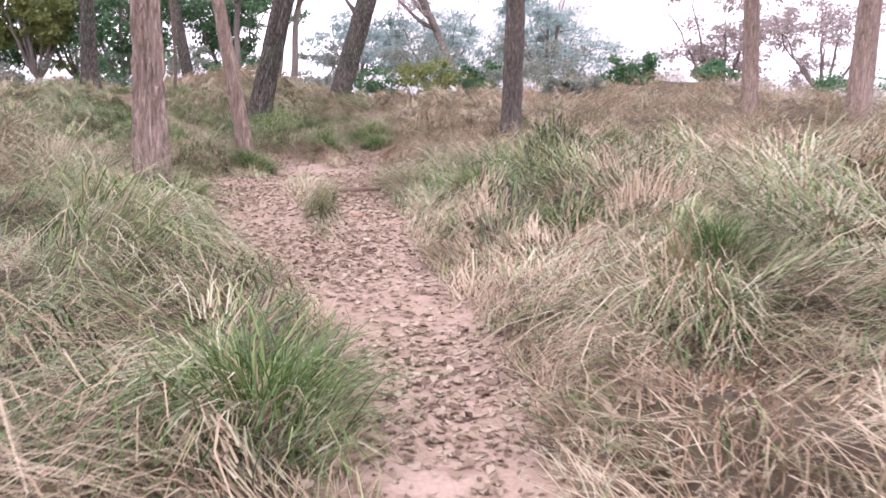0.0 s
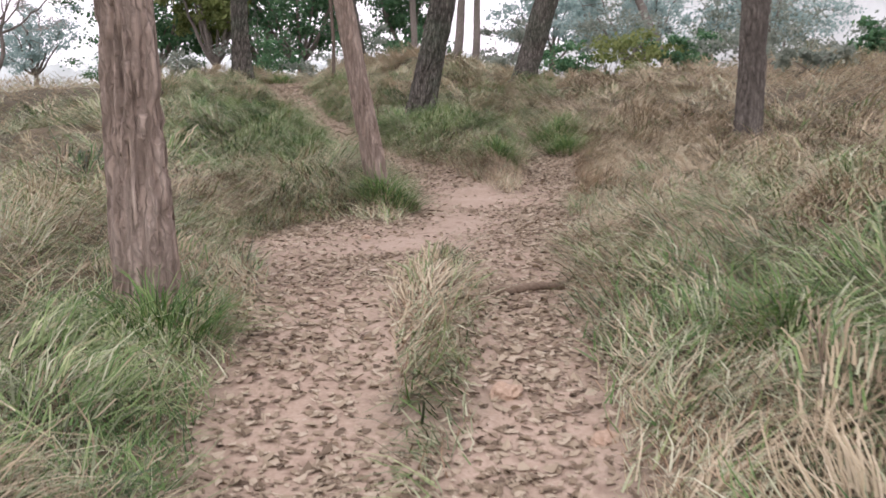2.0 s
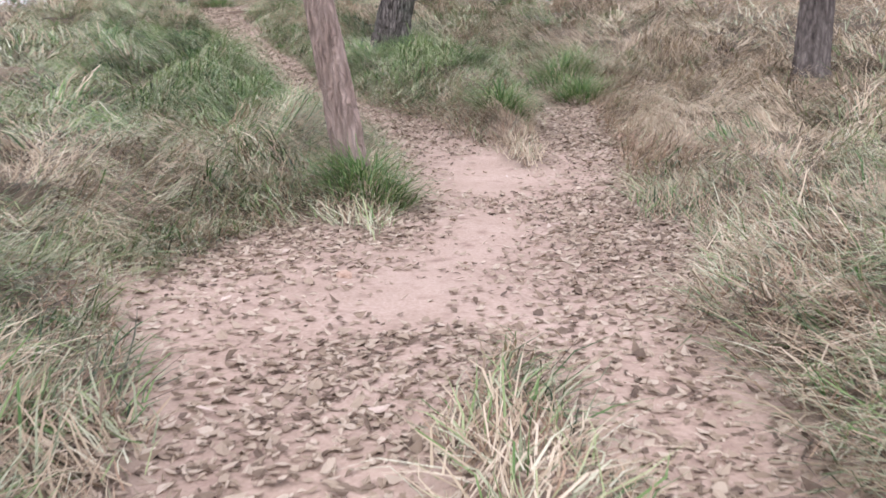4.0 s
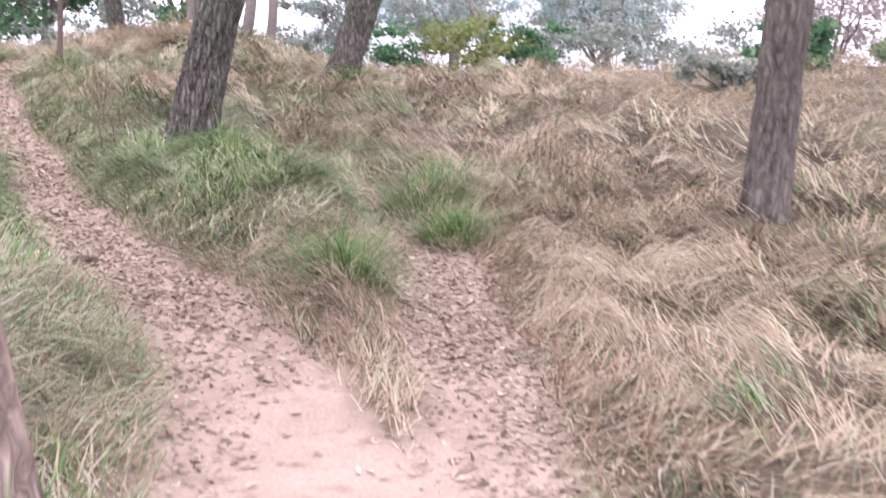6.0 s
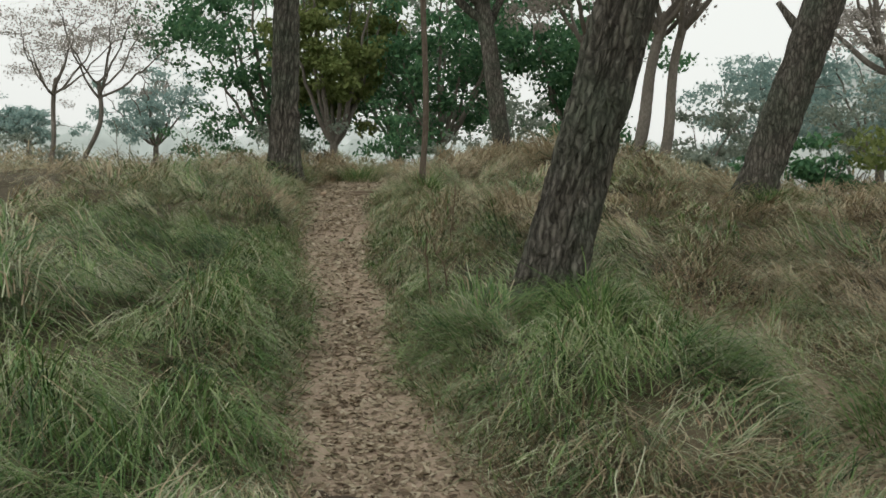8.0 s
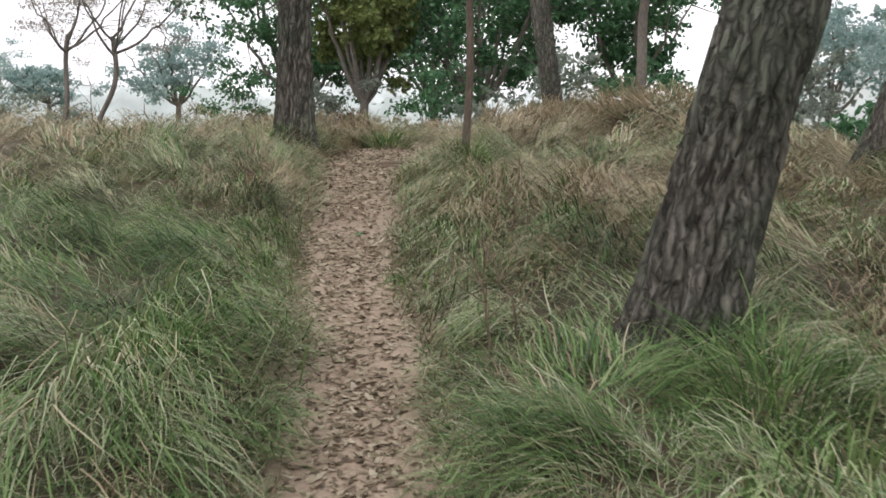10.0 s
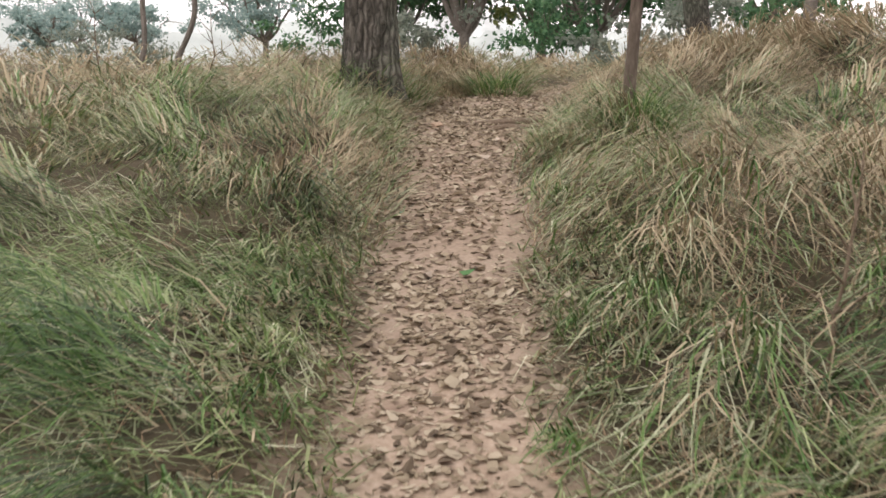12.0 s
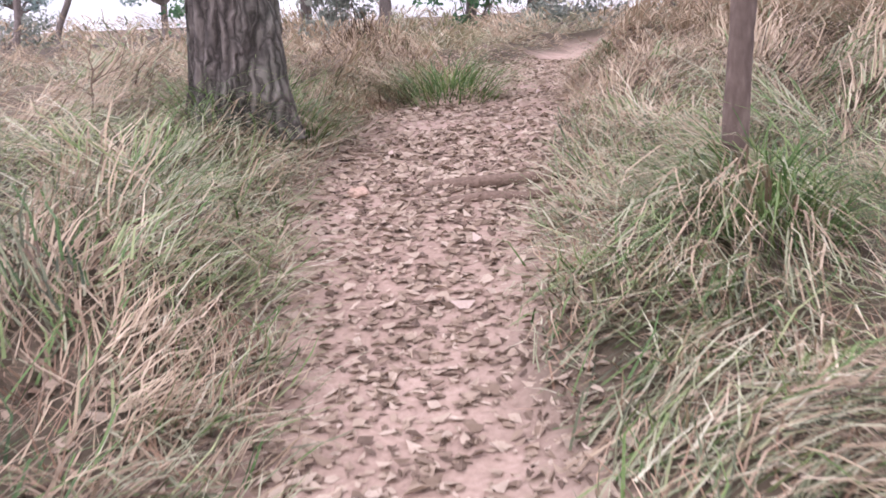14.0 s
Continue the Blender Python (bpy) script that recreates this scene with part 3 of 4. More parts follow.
# ---- fallen leaves ----
def litter_leaves(x, y, size, z=None):
    """Curled dead leaves, each folded along its rib."""
    n = len(x)
    z = land(x, y) if z is None else z
    a = rng.uniform(0, 2 * np.pi, n)
    tilt, roll = rng.normal(0, 0.2, n), rng.normal(0, 0.22, n)
    curl, fold = rng.uniform(-0.3, 0.6, n), rng.uniform(-0.2, 0.6, n)
    shape = ((0, -1.0), (0.42, -0.45), (0.5, 0.2), (0, 1.0), (-0.5, 0.2), (-0.42, -0.45))
    out = []
    aspect = rng.uniform(0.55, 1.5, n)
    for su, sv in shape:
        u = su * aspect * size * rng.uniform(0.7, 1.3, n)
        w = (sv + rng.normal(0, 0.09, n)) * size * rng.uniform(0.8, 1.2, n)
        h = curl * w * w / size + fold * np.abs(u) + u * np.sin(roll) + w * np.sin(tilt)
        out.append(np.stack([x + u * np.cos(a) - w * np.sin(a), y + u * np.sin(a) + w * np.cos(a), h], -1))
    v = np.stack(out, 1)
    v[:, :, 2] += (z - v[:, :, 2].min(1) * 0.75 + 0.004)[:, None]
    o = (np.arange(n) * 6)[:, None]
    return v.reshape(-1, 3), np.concatenate([o + np.array([0, 1, 2, 3]), o + np.array([0, 3, 4, 5])])


n = 1100000
x, y = rng.uniform(-12.5, 3, n), rng.uniform(-3, 36, n)
e = off_trail(x, y)
thick = 0.24 + 0.5 * smooth(wave(x * 1.1, y * 1.1, 41), 0.35, 0.7) + 0.45 * smooth(y, 15, 19) * smooth(wave(x * 2.2, y * 2.2, 43), 0.15, 0.5) + 0.25 * smooth(x + 1.2, -0.3, 0.6) * smooth(y, 5, 7) * (1 - smooth(y, 17, 20))
thick = thick - 0.3 * np.exp(-((x + 2.0) / 0.45) ** 2) * smooth(y, 10.5, 12.5) * (1 - smooth(y, 17, 19))
keep = (rng.random(n) < np.where(e < 0.12, np.clip(thick, 0, 0.95), np.clip(thick, 0, 1) * 0.75 * np.exp(-e / 0.3) + 0.045)) & (e < 0.8)
x, y = x[keep], y[keep]
v, t = litter_leaves(x, y, 0.012 + 0.019 * rng.random(len(x)) ** 1.6)
tagged(new("leaf_litter", mesh_from("leaf_litter", v, [t], LITTER)), "curled brown dead leaves strewn over the footpath", "leaf litter", kind="stuff")
leaf_meshes = []
for i in range(8):
    v, t = litter_leaves(np.zeros(1), np.zeros(1), np.array([0.024 + 0.0022 * i]), np.zeros(1))
    leaf_meshes.append(mesh_from("fallen_leaf", v, [t], LITTER if i < 6 else PALELEAF))
placed = 0
while placed < 240:
    px, py = rng.uniform(-11, 1), rng.uniform(3, 33)
    if off_trail(np.array([px]), np.array([py]))[0] > 0.02:
        continue
    pick = int(rng.integers(0, 8)) if rng.random() < 0.5 else int(rng.integers(0, 6))
    ob = new("fallen_leaf", leaf_meshes[pick])
    ob.location, ob.rotation_euler = (px, py, float(land(px, py)) + 0.006), (0, 0, rng.uniform(0, 6.28))
    tagged(ob, "curled brown dead leaf lying on the footpath" if pick < 6 else "bleached pale dead leaf lying on the footpath", "leaf", "fallen leaves on the path")
    placed += 1
ob = new("fallen_leaf", leaf_meshes[7])
ob.location, ob.scale = (-1.25, 12.56, float(land(-1.25, 12.56)) + 0.01), (1.5, 1.3, 1.5)
tagged(ob, "large bleached pale leaf upturned on brown litter", "leaf", "fallen leaves on the path")

for px, py, grow in ((-8.21, 26.92, 1.3), (-9.35, 30.95, 1.5), (-9.41, 28.72, 1.3), (-8.9, 28.55, 1.0), (-7.7, 25.6, 1.1), (-8.4, 27.5, 1.1), (-9.0, 29.4, 1.2)):
    ob = new("fallen_leaf", leaf_meshes[6])
    ob.location, ob.scale, ob.rotation_euler = (px, py, float(land(px, py)) + 0.008), (grow * 0.85, grow * 0.85, 1), (0, 0, px * 7)
    tagged(ob, "bleached pale dead leaf lying on the footpath", "leaf", "fallen leaves on the path")
LEAF_FRESH = material("fresh_fallen_leaf", [(0.3, (0.07, 0.17, 0.06)), (0.7, (0.13, 0.26, 0.10))], 8, 60, 0.5, 0.2)
SCRAP = material("teal_scrap", [(0.3, (0.05, 0.30, 0.33)), (0.7, (0.10, 0.42, 0.45))], 8, 60, 0.4, 0.1)
for px, py, mat, name, label, cat, size in ((-7.22, 24.78, LEAF_FRESH, "green_leaf", "fresh green leaf fallen on brown litter", "leaf", 0.045), (-8.0, 25.5, SCRAP, "scrap", "small crumpled teal scrap among dead leaves", "scrap", 0.022)):
    v, t = litter_leaves(np.zeros(1), np.zeros(1), np.array([size]), np.zeros(1))
    ob = new(name, mesh_from(name, v, [t], mat))
    ob.location = (px, py, float(land(px, py)) + 0.012)
    tagged(ob, label, cat)

# ---- trees ----
def tube(points, radii, sides, rough=0.0, seed=0, flare=0.0, furrow=9.0):
    """A round limb along a smooth line of points, with furrowed bark pushed out of its surface."""
    p = np.asarray(points, float)
    r = np.asarray(radii, float)
    tang = np.gradient(p, axis=0)
    tang /= np.linalg.norm(tang, axis=1)[:, None]
    ref = np.array([0.0, 1.0, 0.0]) if abs(tang[:, 1]).max() < 0.9 else np.array([1.0, 0, 0])
    a = np.cross(tang, ref)
    a /= np.linalg.norm(a, axis=1)[:, None]
    b = np.cross(tang, a)
    th = np.linspace(0, 2 * np.pi, sides, endpoint=False)
    length = np.concatenate([[0], np.cumsum(np.linalg.norm(np.diff(p, axis=0), axis=1))])
    T, S = np.meshgrid(th, length)
    around = np.minimum(T, 2 * np.pi - T) * furrow / np.pi + 1.3 * np.sin(T) + seed
    drift = 0.6 * wave(S * 1.1 + seed, T * 0 + seed, 3)
    ridge = np.abs(wave(around * 1.0 + drift, S * 2.1 + 3 * np.cos(T), seed + 1) * 2 - 1)
    blocks = wave(around * 1.6 + 0.7 * drift, S * 9 + 2 * np.cos(T) + 2 * wave(around, S * 2, 4), seed + 2)
    fine = wave(around * 4, S * 18, seed + 3)
    disp = rough * (smooth(ridge, 0.08, 0.38) * 0.7 + 0.5 * smooth(blocks, 0.32, 0.5) + 0.2 * fine - 0.75)
    lump = 1 + 0.05 * np.sin(2 * T + S * 1.1 + seed) + 0.04 * np.sin(3 * T - S * 0.7)
    roots_out = 1 + flare * np.exp(-S / 0.28) * (1 + 0.55 * np.sin(4 * T + seed) + 0.3 * np.sin(7 * T))
    R = r[:, None] * lump * roots_out + disp
    v = p[:, None, :] + R[:, :, None] * (np.cos(T)[:, :, None] * a[:, None, :] + np.sin(T)[:, :, None] * b[:, None, :])
    n, s = len(p), sides
    i = np.arange(n * s).reshape(n, s)
    j = np.roll(i, -1, 1)
    q = np.stack([i[:-1], j[:-1], j[1:], i[1:]], -1).reshape(-1, 4)
    caps = [q]
    v = np.concatenate([v.reshape(-1, 3), p[-1:]])
    caps.append(np.stack([i[-1], j[-1], np.full(s, n * s)], -1))
    return v, caps


def leaf_cloud(centres, spread, count, size):
    """Leaves as small folded blades, gathered in flat pads about twig ends."""
    c = np.asarray(centres)
    pads = max(count // 75, 12)
    d = rng.normal(0, 1, (pads, 3))
    d *= (np.array(spread) * rng.random((pads, 1)) ** 0.45) / np.linalg.norm(d, axis=1)[:, None]
    pad = c[rng.integers(0, len(c), pads)] + d
    wide = spread * rng.uniform(0.14, 0.34, pads)
    who = rng.integers(0, pads, count)
    p = pad[who] + rng.normal(0, 1, (count, 3)) * wide[who][:, None] * np.array([1.0, 1.0, 0.5])
    ax = rng.normal(0, 1, (count, 3))
    ax[:, 2] -= 0.5
    ax /= np.linalg.norm(ax, axis=1)[:, None]
    side = np.cross(ax, rng.normal(0, 1, (count, 3)))
    side /= np.linalg.norm(side, axis=1)[:, None]
    up = np.cross(ax, side)
    ln = (size * rng.uniform(0.6, 1.3, count))[:, None]
    v = np.stack([p, p + ax * ln * 0.5 + side * ln * 0.3 + up * ln * 0.08, p + ax * ln, p + ax * ln * 0.5 - side * ln * 0.3 + up * ln * 0.08], 1)
    o = (np.arange(count) * 4)[:, None]
    return v.reshape(-1, 3), np.concatenate([o + np.array([0, 1, 2]), o + np.array([0, 2, 3])])


def tree(px, py, dia, height, lean, bark, leaf, label, fork=3.4, limbs=6, leaves=5000, leaf_size=0.12, crown=2.2, rough=0.012, sides=40, rings=90, flare=0.35, bend=(0, 0), stub=None, twist=0.0,
         seed=0, furrow=9.0, low=0.0, group="trees of the open wood", sink=0.1, category="tree"):
    base = new("tree")
    base.location = (px, py, float(land(px, py)) - sink)
    tagged(base, label, category, group)
    s = np.linspace(0, 1, rings) ** 1.25
    h = s * fork
    line = np.stack([lean[0] * h + bend[0] * np.sin(h * 1.4 + twist) * 0.12 * np.minimum(h, 1), lean[1] * h + bend[1] * np.sin(h * 1.1 + twist) * 0.12 * np.minimum(h, 1), h], -1)
    radius = dia / 2 * (1 - 0.25 * s)
    v, f = tube(line, radius, sides, rough, seed, flare, furrow)
    part("trunk", mesh_from("trunk", v, f, bark, True), base)
    tips = []
    top = line[-1]
    gen = np.random.default_rng(100 + seed)
    for i in range(limbs):
        a = 2 * np.pi * i / limbs + gen.uniform(-0.5, 0.5)
        start = line[int(rings * gen.uniform(0.84, 0.97))] if i else top - np.array([0, 0, 0.05])
        reach = crown * gen.uniform(0.6, 1.0) * (0.35 if i == 0 else 1)
        rise = (height - fork) * gen.uniform(0.55, 1.0)
        u = np.linspace(0, 1, 12)[:, None]
        wig = gen.normal(0, 0.16, (12, 3)) * crown * 0.2 * u
        end = np.array([np.cos(a) * reach + lean[0] * rise, np.sin(a) * reach + lean[1] * rise, rise])
        limb = start + end * np.concatenate([u ** 0.8, u ** 0.8, u ** 1.15], 1) + wig
        r0 = dia * gen.uniform(0.2, 0.3)
        v, f = tube(limb, r0 * (1 - 0.85 * u[:, 0]), 8, 0.0, seed + i)
        bough = part("limb", mesh_from("limb", v, f, bark, True), base)
        for k in range(5 if sides > 12 else 3):
            j = int(gen.integers(4, 11))
            d = gen.normal(0, 1, 3)
            d[2] = abs(d[2]) * 0.5 - low
            d *= crown * 0.42 / np.linalg.norm(d)
            twig = limb[j] + d * np.linspace(0, 1, 6)[:, None] + gen.normal(0, 0.03, (6, 3)) * np.linspace(0, 1, 6)[:, None]
            v, f = tube(twig, r0 * 0.3 * np.linspace(1, 0.15, 6), 5)
            part("branch", mesh_from("branch", v, f, bark, True), bough)
            tips += [twig[-1], twig[3]]
        tips += [limb[-1], limb[8]]
    if stub is not None:
        hz, a, ln_ = stub
        k = int(np.searchsorted(h, hz))
        u = np.linspace(0, 1, 6)[:, None]
        limb = line[k] + np.array([np.cos(a), np.sin(a), 1.3]) * ln_ * u
        v, f = tube(limb, dia * 0.17 * (1 - 0.6 * u[:, 0]), 10, 0.006, seed)
        part("stub", mesh_from("stub", v, f, bark, True), base)
    v, t = leaf_cloud(tips, crown * 0.34, leaves, leaf_size)
    part("crown", mesh_from("crown", v, [t], leaf), base)
    return base


tree(-2.74, 9.26, 0.29, 8.0, (-0.01, 0.0), BARK_BROWN, LEAF_PALED, "straight tree with flaking pinkish-brown bark beside the path", rough=0.034, sides=80, rings=120, seed=1, flare=0.22, fork=3.8)
tree(-2.85, 14.45, 0.215, 7.0, (-0.165, 0.0), BARK_BROWN, LEAF_PALED, "slim brown tree leaning over the path with grass round its foot", rough=0.022, sides=64, rings=120, seed=2, flare=0.2, fork=3.6)
tree(-4.27, 22.6, 0.5, 9.0, (0.222, 0.06), BARK_DARK, LEAF_PALED, "stout leaning tree with dark deeply furrowed bark", rough=0.05, sides=96, rings=150, seed=3, flare=0.16, fork=4.2, furrow=11)
tree(-3.35, 31.2, 0.66, 10.0, (0.29, 0.04), BARK_DARK, LEAF_PALED, "leaning dark tree with a broken stub on its trunk", rough=0.03, sides=64, rings=130, seed=4, flare=0.25, fork=5.0, stub=(2.6, 2.9, 0.5))
tree(1.39, 20.2, 0.42, 9.0, (0.02, 0.0), BARK_DUN, LEAF_PALED, "upright dun-barked tree standing in open dry grass", rough=0.022, sides=56, rings=120, seed=5, flare=0.25, fork=4.6)
tree(7.0, 22.6, 0.38, 8.5, (-0.02, 0.0), BARK_BROWN, LEAF_BROWN, "slender pale brown tree in dry grass", rough=0.015, seed=6, flare=0.25, fork=4.6)
tree(8.4, 20.1, 0.5, 9.0, (0.06, 0.0), BARK_BROWN, LEAF_BROWN, "pale brown tree with spreading foot in dry grass", rough=0.015, seed=7, flare=0.3, fork=4.8)
tree(-10.12, 28.44, 0.45, 10.0, (-0.005, 0.0), BARK_DARK, LEAF_DARK, "upright grey-brown tree with ridged bark beside the path", rough=0.038, sides=80, rings=130, seed=8, flare=0.35, fork=4.4)
tree(-7.5, 27.75, 0.09, 6.0, (-0.02, 0.02), BARK_UMBER, LEAF_DARK, "thin crooked young tree growing from grass beside the path", rough=0.006, sides=28, rings=90, seed=9, flare=0.15, fork=3.6, bend=(0.3, 0.2), crown=1.6, leaves=2500)
tree(-9.94, 39.3, 0.48, 9.0, (-0.18, 0.0), BARK_DARK, LEAF_DARK, "dark tree leaning on the crest", rough=0.02, seed=10, fork=4.6)
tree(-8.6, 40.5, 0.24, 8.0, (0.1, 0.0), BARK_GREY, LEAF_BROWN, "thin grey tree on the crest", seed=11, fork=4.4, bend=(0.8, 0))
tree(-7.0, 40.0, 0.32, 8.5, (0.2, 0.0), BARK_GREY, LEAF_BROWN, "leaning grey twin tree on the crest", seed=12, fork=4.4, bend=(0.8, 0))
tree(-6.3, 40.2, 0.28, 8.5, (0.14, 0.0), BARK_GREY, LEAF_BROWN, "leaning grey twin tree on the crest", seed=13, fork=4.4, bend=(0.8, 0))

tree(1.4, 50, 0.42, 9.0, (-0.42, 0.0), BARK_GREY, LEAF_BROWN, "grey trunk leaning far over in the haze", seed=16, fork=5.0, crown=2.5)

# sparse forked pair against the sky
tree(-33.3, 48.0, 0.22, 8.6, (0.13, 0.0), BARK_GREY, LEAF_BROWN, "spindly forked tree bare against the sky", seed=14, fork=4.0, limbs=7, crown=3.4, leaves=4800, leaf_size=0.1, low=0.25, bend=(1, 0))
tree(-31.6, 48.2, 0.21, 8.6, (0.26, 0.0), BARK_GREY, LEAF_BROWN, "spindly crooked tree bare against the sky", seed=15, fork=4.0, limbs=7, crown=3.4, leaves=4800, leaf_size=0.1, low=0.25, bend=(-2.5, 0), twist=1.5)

# dense green trees behind the crest
for i, (px, py, ht, cr, leaf, lab) in enumerate((
        (-24.0, 51, 11, 4.8, LEAF_DARK, "broad dark green leafy tree behind the crest"), (-19.6, 48, 9.5, 2.6, LEAF_LIME, "yellow-green leafy tree behind the crest"),
        (-16.5, 51, 10, 4.4, LEAF_DARK, "broad dark green leafy tree behind the crest"), (-12.0, 55, 10, 4.0, LEAF_DARK, "broad dark green leafy tree behind the crest"),
        (-20.5, 56, 11, 4.6, LEAF_PALED, "tall grey-green leafy tree behind the crest"))):
    tree(px, py, 0.4, ht, (0.02, 0), BARK_GREY, leaf, lab, fork=1.7, limbs=9, leaves=11000, leaf_size=0.23, crown=cr * 0.92, sides=12, rings=20, seed=20 + i, low=0.9, flare=0.2, group="leafy trees behind the crest")

# trees farther off, their haze painted in by pale leaf colours
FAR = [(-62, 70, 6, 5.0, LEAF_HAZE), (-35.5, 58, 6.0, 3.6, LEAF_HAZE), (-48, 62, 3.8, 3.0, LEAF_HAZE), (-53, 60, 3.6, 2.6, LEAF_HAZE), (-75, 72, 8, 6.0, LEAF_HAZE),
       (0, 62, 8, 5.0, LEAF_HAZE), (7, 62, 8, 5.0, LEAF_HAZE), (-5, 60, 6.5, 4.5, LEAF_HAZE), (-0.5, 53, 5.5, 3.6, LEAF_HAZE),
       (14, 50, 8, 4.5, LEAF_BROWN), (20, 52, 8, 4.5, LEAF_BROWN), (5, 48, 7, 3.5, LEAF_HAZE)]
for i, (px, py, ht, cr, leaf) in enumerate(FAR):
    tree(px, py, 0.34, ht, (0.05 * math.sin(i * 2.3), 0), BARK_GREY, leaf, "grey-green distant tree with haze painted into its leaves" if leaf is not LEAF_BROWN else "withering brownish distant tree, its leaves paled for haze", fork=1.7, limbs=7, leaves=5200,
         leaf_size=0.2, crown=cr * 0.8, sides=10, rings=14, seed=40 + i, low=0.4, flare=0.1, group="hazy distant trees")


def far_woods(radius, low, high, tone, seed, start=-75, stop=75):
    """A line of tree tops round the horizon with haze painted in as glow, lumpy in depth and ragged along its top."""
    a = np.linspace(radians(start), radians(stop), 900)
    top = low + (high - low) * (0.35 * wave(a * 8, a * 0, seed) + 0.35 * np.sqrt(wave(a * 34, a * 0, seed + 1)) + 0.2 * np.sqrt(wave(a * 110, a * 0, seed + 2)) + 0.1 * wave(a * 330, a * 0, seed + 3))
    top = top * smooth(a - a[0], 0, 0.14) * smooth(a[-1] - a, 0, 0.14)
    rows_up = np.array([0.0, 0.35, 0.6, 0.8, 0.93, 1.0])
    A, U = np.meshgrid(a, rows_up)
    rad = radius + 2.5 * (wave(A * 60, U * 6, seed + 4) - 0.5) + 3 * U ** 3
    v = np.stack([-5 + rad * np.sin(A), 15 + rad * np.cos(A), -1 + (top[None, :] + 2) * U], -1).reshape(-1, 3)
    i = np.arange(len(v)).reshape(len(rows_up), -1)
    q = np.stack([i[:-1, :-1], i[:-1, 1:], i[1:, 1:], i[1:, :-1]], -1).reshape(-1, 4)
    m = bpy.data.materials.new("painted_haze")
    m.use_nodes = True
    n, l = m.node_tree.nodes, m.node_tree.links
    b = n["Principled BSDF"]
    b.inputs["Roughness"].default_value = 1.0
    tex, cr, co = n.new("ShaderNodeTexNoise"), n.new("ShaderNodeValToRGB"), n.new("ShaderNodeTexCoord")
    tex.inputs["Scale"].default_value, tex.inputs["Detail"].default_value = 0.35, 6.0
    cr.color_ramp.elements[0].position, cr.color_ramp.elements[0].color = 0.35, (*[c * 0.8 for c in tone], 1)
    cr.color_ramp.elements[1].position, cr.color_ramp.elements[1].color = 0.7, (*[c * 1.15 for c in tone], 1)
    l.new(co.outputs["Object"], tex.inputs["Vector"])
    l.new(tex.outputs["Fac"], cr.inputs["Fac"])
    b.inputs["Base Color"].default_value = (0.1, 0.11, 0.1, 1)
    # pale emission stands in for the misty air before the far trees
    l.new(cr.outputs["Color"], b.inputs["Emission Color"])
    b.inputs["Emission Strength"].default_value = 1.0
    tagged(new("backdrop", mesh_from("backdrop", v, [q], m, True)), "pale glowing line of far woodland with haze painted in", "backdrop", kind="structure")


# glowing rings fill the distance with painted haze, tallest to the right
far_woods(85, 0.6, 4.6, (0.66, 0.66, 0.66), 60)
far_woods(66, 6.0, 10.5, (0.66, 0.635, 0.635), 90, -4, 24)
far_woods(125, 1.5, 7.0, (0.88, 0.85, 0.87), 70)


def bush(px, py, w, ht, leaf, label, leaves=1500, size=0.16):
    base = new("bush")
    base.location = (px, py, float(land(px, py)) - 0.05)
    tagged(base, label, "bush", "shrubs on the slope")
    tips = []
    gen = np.random.default_rng(int(abs(px * 31 + py * 17)) + 5)
    for i in range(9):
        a = gen.uniform(0, 6.28)
        u = np.linspace(0, 1, 7)[:, None]
        end = np.array([np.cos(a) * w * gen.uniform(0.2, 0.8), np.sin(a) * w * gen.uniform(0.2, 0.8), ht * gen.uniform(0.5, 0.95)])
        line = end * np.concatenate([u, u, u ** 0.8], 1) + gen.normal(0, 0.04, (7, 3)) * u
        v, f = tube(line, 0.022 * (1 - 0.8 * u[:, 0]), 5)
        part("stem", mesh_from("stem", v, f, BARK_GREY, True), base)
        tips += [line[-1], line[4], line[5]]
    v, t = leaf_cloud(tips, w * 0.42, leaves, size)
    part("foliage", mesh_from("foliage", v, [t], leaf), base)


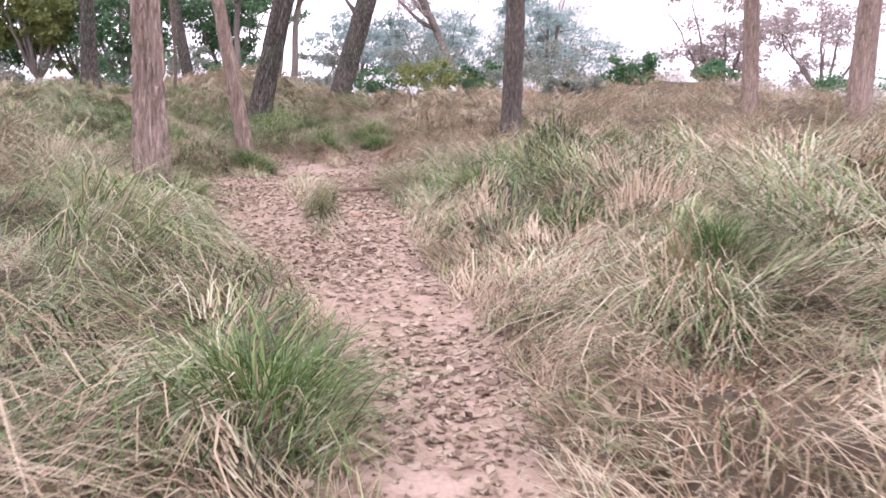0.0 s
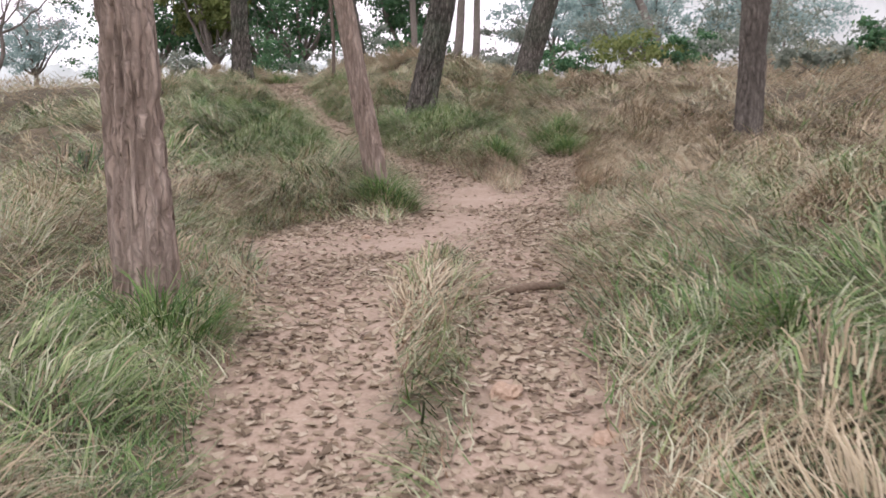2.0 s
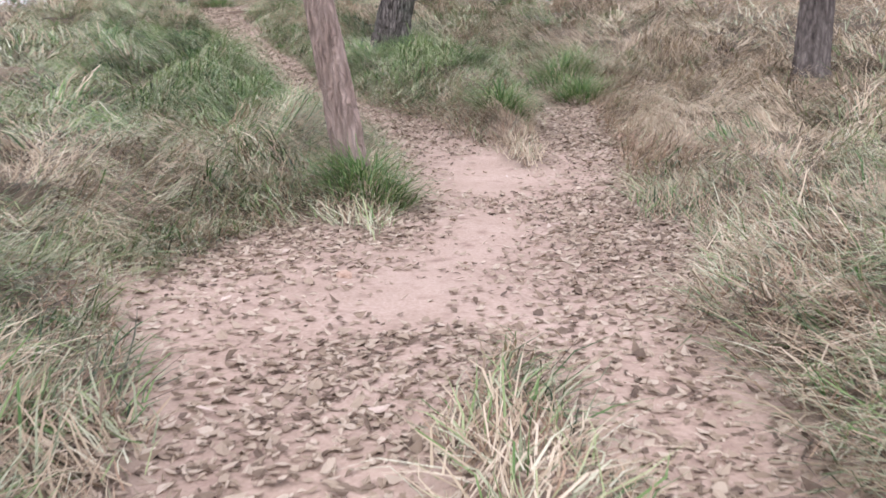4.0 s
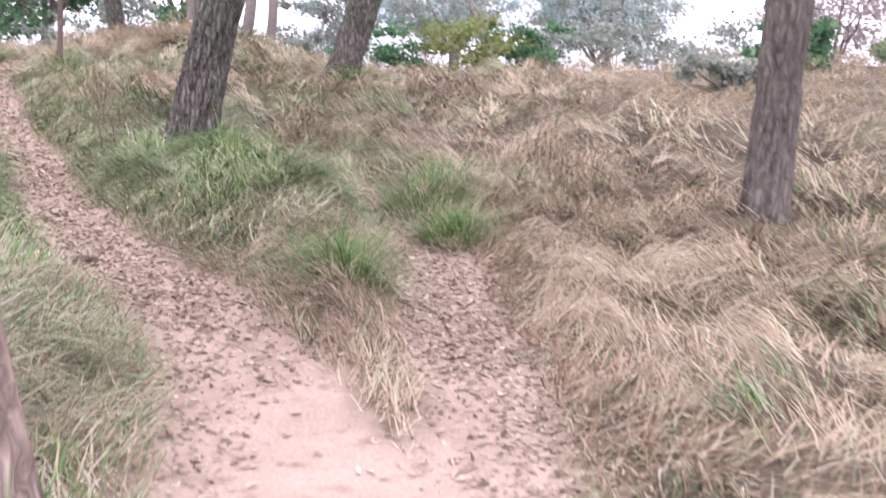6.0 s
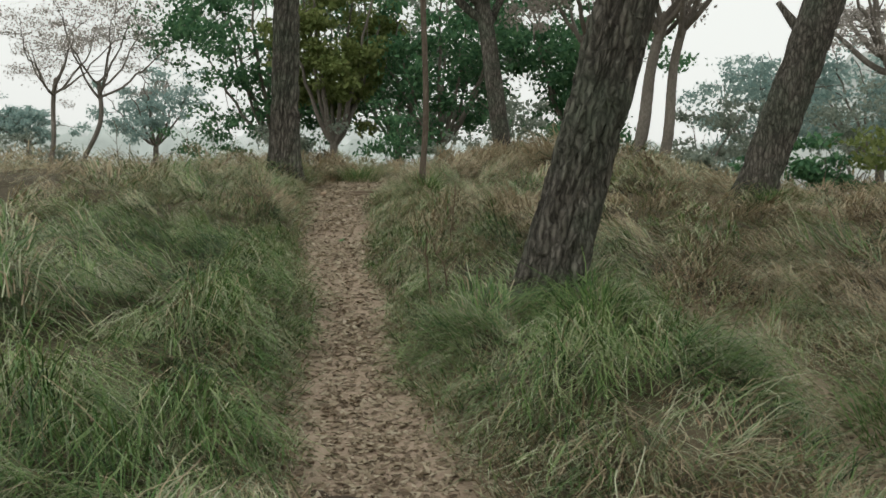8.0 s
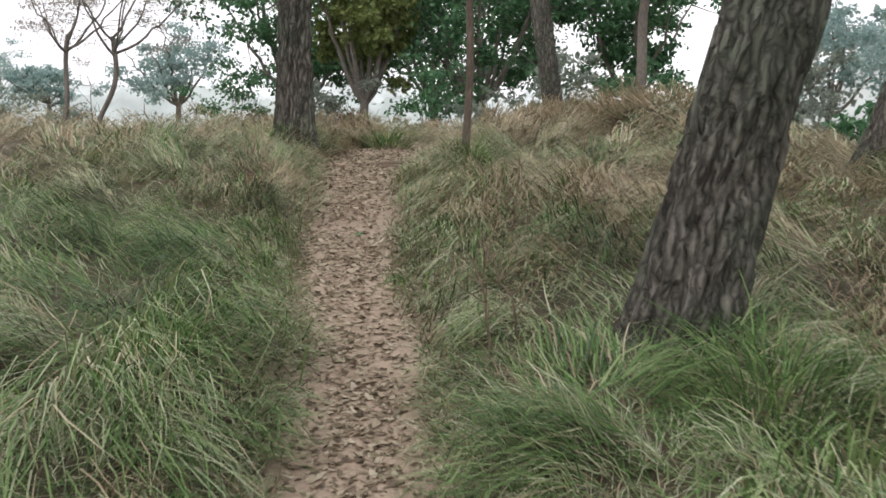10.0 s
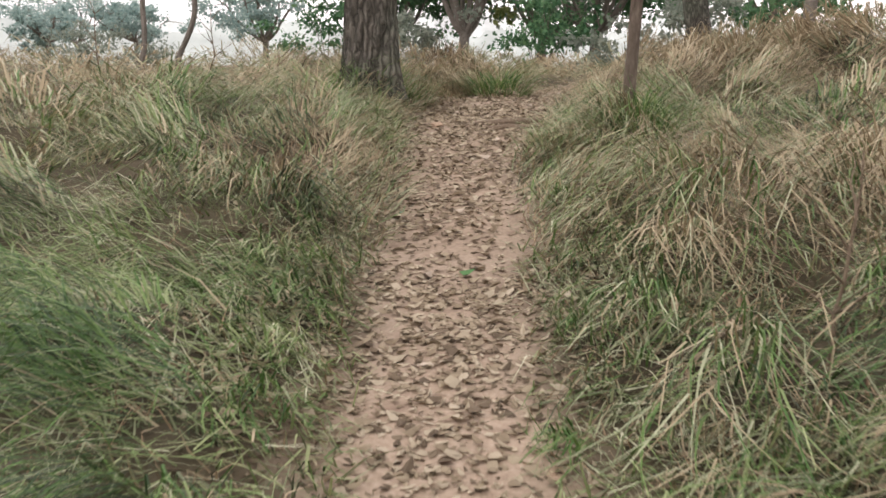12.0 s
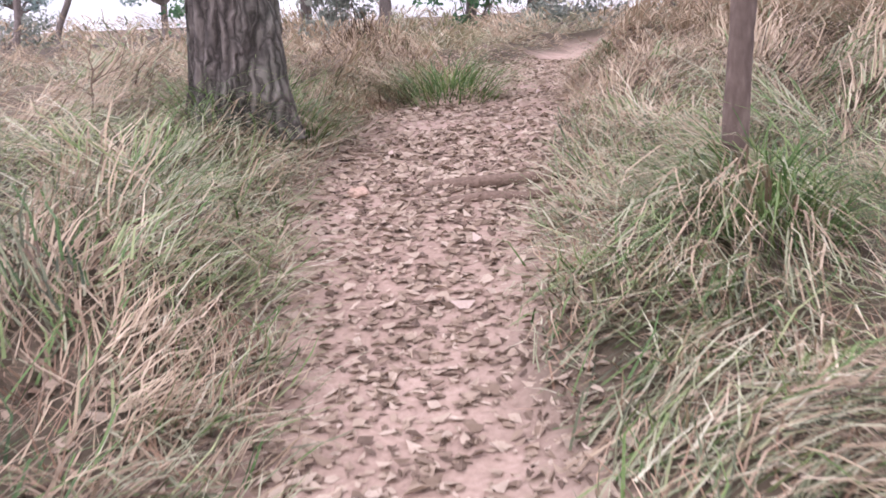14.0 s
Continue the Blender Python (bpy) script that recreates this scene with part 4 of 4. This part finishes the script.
# the grey-green shrubs take the leaf colour with haze painted in
for px, py, w, ht, leaf, lab in (
        (-0.2, 37, 1.6, 1.6, LEAF_LIME, "yellow-green leafy bush at the back of the slope"), (1.4, 38.5, 1.8, 1.5, LEAF_DARK, "dark green leafy bush at the back of the slope"), (-2.2, 38, 1.5, 1.3, LEAF_DARK, "dark green leafy bush at the back of the slope"),
        (-4.6, 38.5, 1.2, 1.0, LEAF_PALED, "haze-painted low bush on the slope"), (3.4, 38, 2.2, 2.0, LEAF_PALED, "haze-painted grey-green bush on the slope"), (5.5, 42, 2.6, 2.6, LEAF_PALED, "haze-painted grey-green thicket on the slope"),
        (8.5, 44, 3.0, 2.6, LEAF_PALED, "haze-painted grey-green thicket on the slope"), (2.0, 44, 2.8, 3.0, LEAF_PALED, "haze-painted grey-green thicket on the slope"), (-1.5, 46, 2.8, 3.2, LEAF_PALED, "haze-painted grey-green thicket on the slope"),
        (12, 40, 2.0, 1.4, LEAF_BROWN, "withered brownish bush on the slope"), (6.3, 33, 1.0, 0.7, LEAF_DARK, "low dark bush in dry grass"), (3.9, 30, 0.9, 0.6, LEAF_PALED, "low haze-painted bush in dry grass"),
        (9.5, 34, 1.1, 0.8, LEAF_DARK, "low dark bush in dry grass"), (16, 40, 2.2, 1.6, LEAF_DARK, "dark green bush on the slope"), (-14, 45, 1.8, 1.6, LEAF_PALED, "haze-painted bush behind the crest"), (-36, 50, 2.0, 1.5, LEAF_PALED, "haze-painted bush behind the crest"),
        (-44, 54, 2.2, 1.6, LEAF_PALED, "haze-painted bush behind the crest"), (-24, 47, 2.2, 2.6, LEAF_DARK, "dark green thicket behind the crest"), (-20, 46, 2.0, 2.2, LEAF_PALED, "haze-painted thicket behind the crest"),
        (-16.5, 46.5, 2.2, 2.8, LEAF_DARK, "dark green thicket behind the crest"), (-12, 47, 2.0, 2.6, LEAF_PALED, "haze-painted thicket behind the crest"), (-9, 46, 2.0, 2.4, LEAF_DARK, "dark green thicket behind the crest"), (-5.6, 44, 2.0, 2.4, LEAF_PALED, "haze-painted bush behind the crest")):
    bush(px, py, w, ht, leaf, lab)

# ---- small things on the path ----
def clod(px, py, r, label, mat, name, category, flat=0.6):
    gen = np.random.default_rng(int(abs(px * 100)))
    bm = bmesh.new()
    bmesh.ops.create_icosphere(bm, subdivisions=3, radius=1)
    for vert in bm.verts:
        k = 1 + 0.35 * noise.noise(vert.co * 1.7 + Vector((px, py, 0))) + 0.2 * noise.noise(vert.co * 5)
        vert.co = Vector((vert.co.x * r * k * 1.3, vert.co.y * r * k, (vert.co.z * flat + flat * 0.5) * r * k))
    me = bpy.data.meshes.new(name)
    bm.to_mesh(me)
    bm.free()
    me.materials.append(mat)
    ob = new(name, me)
    ob.location, ob.rotation_euler = (px, py, float(land(px, py)) - 0.01), (0, 0, gen.uniform(0, 6))
    return tagged(ob, label, category)


clod(-4.25, 19.05, 0.105, "dark dried dung clod lying on the footpath", DUNG, "dung_clod", "clod", 0.3)
for px, py, r in ((-4.4, 19.12, 0.05), (-4.1, 18.98, 0.042), (-4.32, 18.9, 0.03)):
    clod(px, py, r, "crumbled piece of dark dried dung on the footpath", DUNG, "dung_clod", "clod", 0.4)
for px, py, r in ((-0.35, 8.0, 0.05), (-0.75, 8.4, 0.06), (-1.0, 7.1, 0.035), (-2.45, 12.4, 0.04), (-9.2, 28.0, 0.05), (-6.2, 23.4, 0.03), (-3.0, 17.0, 0.03)):
    clod(px, py, r, "small dusty stone half sunk in the footpath", SOIL, "stone", "stone")


def stick(points, r, label, name="stick", mat=WOOD):
    u = np.linspace(0, 1, len(points))
    pts3 = [(a, b, float(land(a, b)) + c) for a, b, c in points]
    v, f = tube(pts3, r * (1 - 0.5 * u), 10, r * 0.25, 3)
    return tagged(new(name, mesh_from(name, v, f, mat, True)), label, name)


stick([(-1.05, 9.93, 0.02), (-0.95, 9.97, 0.025), (-0.85, 10.0, 0.03), (-0.75, 10.05, 0.03), (-0.64, 10.06, 0.02)], 0.03, "short weathered stick lying across the leafy rut")
stick([(-8.93, 28.17, -0.01), (-8.68, 28.2, 0.02), (-8.5, 28.24, 0.03), (-8.3, 28.31, 0.018), (-8.08, 28.36, 0.022), (-7.78, 28.4, -0.01)], 0.032, "weathered root forming a step across the footpath", "root")
stick([(-8.73, 27.97, -0.01), (-8.55, 27.99, 0.018), (-8.4, 28.03, 0.01), (-8.2, 28.05, 0.02), (-7.93, 28.12, -0.01)], 0.026, "thin soil-caked root across the footpath", "root")


def dry_stalk(px, py, ht, seed):
    """A dead weed: a crooked stem with bare side twigs."""
    gen = np.random.default_rng(seed)
    base = new("dry_stalk")
    base.location = (px, py, float(land(px, py)) - 0.02)
    tagged(base, "dead bare branching weed stalk standing among grass", "dry stalk", "dead stalks in the grass")
    u = np.linspace(0, 1, 9)[:, None]
    stem = np.concatenate([np.cumsum(gen.normal(0, 0.022, (9, 2)), 0) * u ** 0.5, u * ht], 1)
    v, f = tube(stem, 0.009 * (1 - 0.7 * u[:, 0]), 7)
    part("stem", mesh_from("stem", v, f, WOOD, True), base)
    for k in range(7):
        j = int(gen.integers(3, 8))
        a = gen.uniform(0, 6.28)
        w = np.linspace(0, 1, 5)[:, None]
        twig = stem[j] + np.array([math.cos(a) * 0.16, math.sin(a) * 0.16, gen.uniform(0.08, 0.2)]) * w * gen.uniform(0.6, 1.2) + gen.normal(0, 0.008, (5, 3)) * w
        v, f = tube(twig, 0.0045 * (1 - 0.7 * w[:, 0]), 5)
        part("twig", mesh_from("twig", v, f, WOOD, True), base)


for i, (px, py, ht) in enumerate(((-5.0, 22.0, 0.7), (-4.9, 22.15, 0.5), (-11.8, 28.2, 0.9), (-12.6, 27.6, 1.0), (-11.3, 28.6, 0.6), (-5.6, 23.9, 0.75))):
    dry_stalk(px, py, ht, 300 + i)
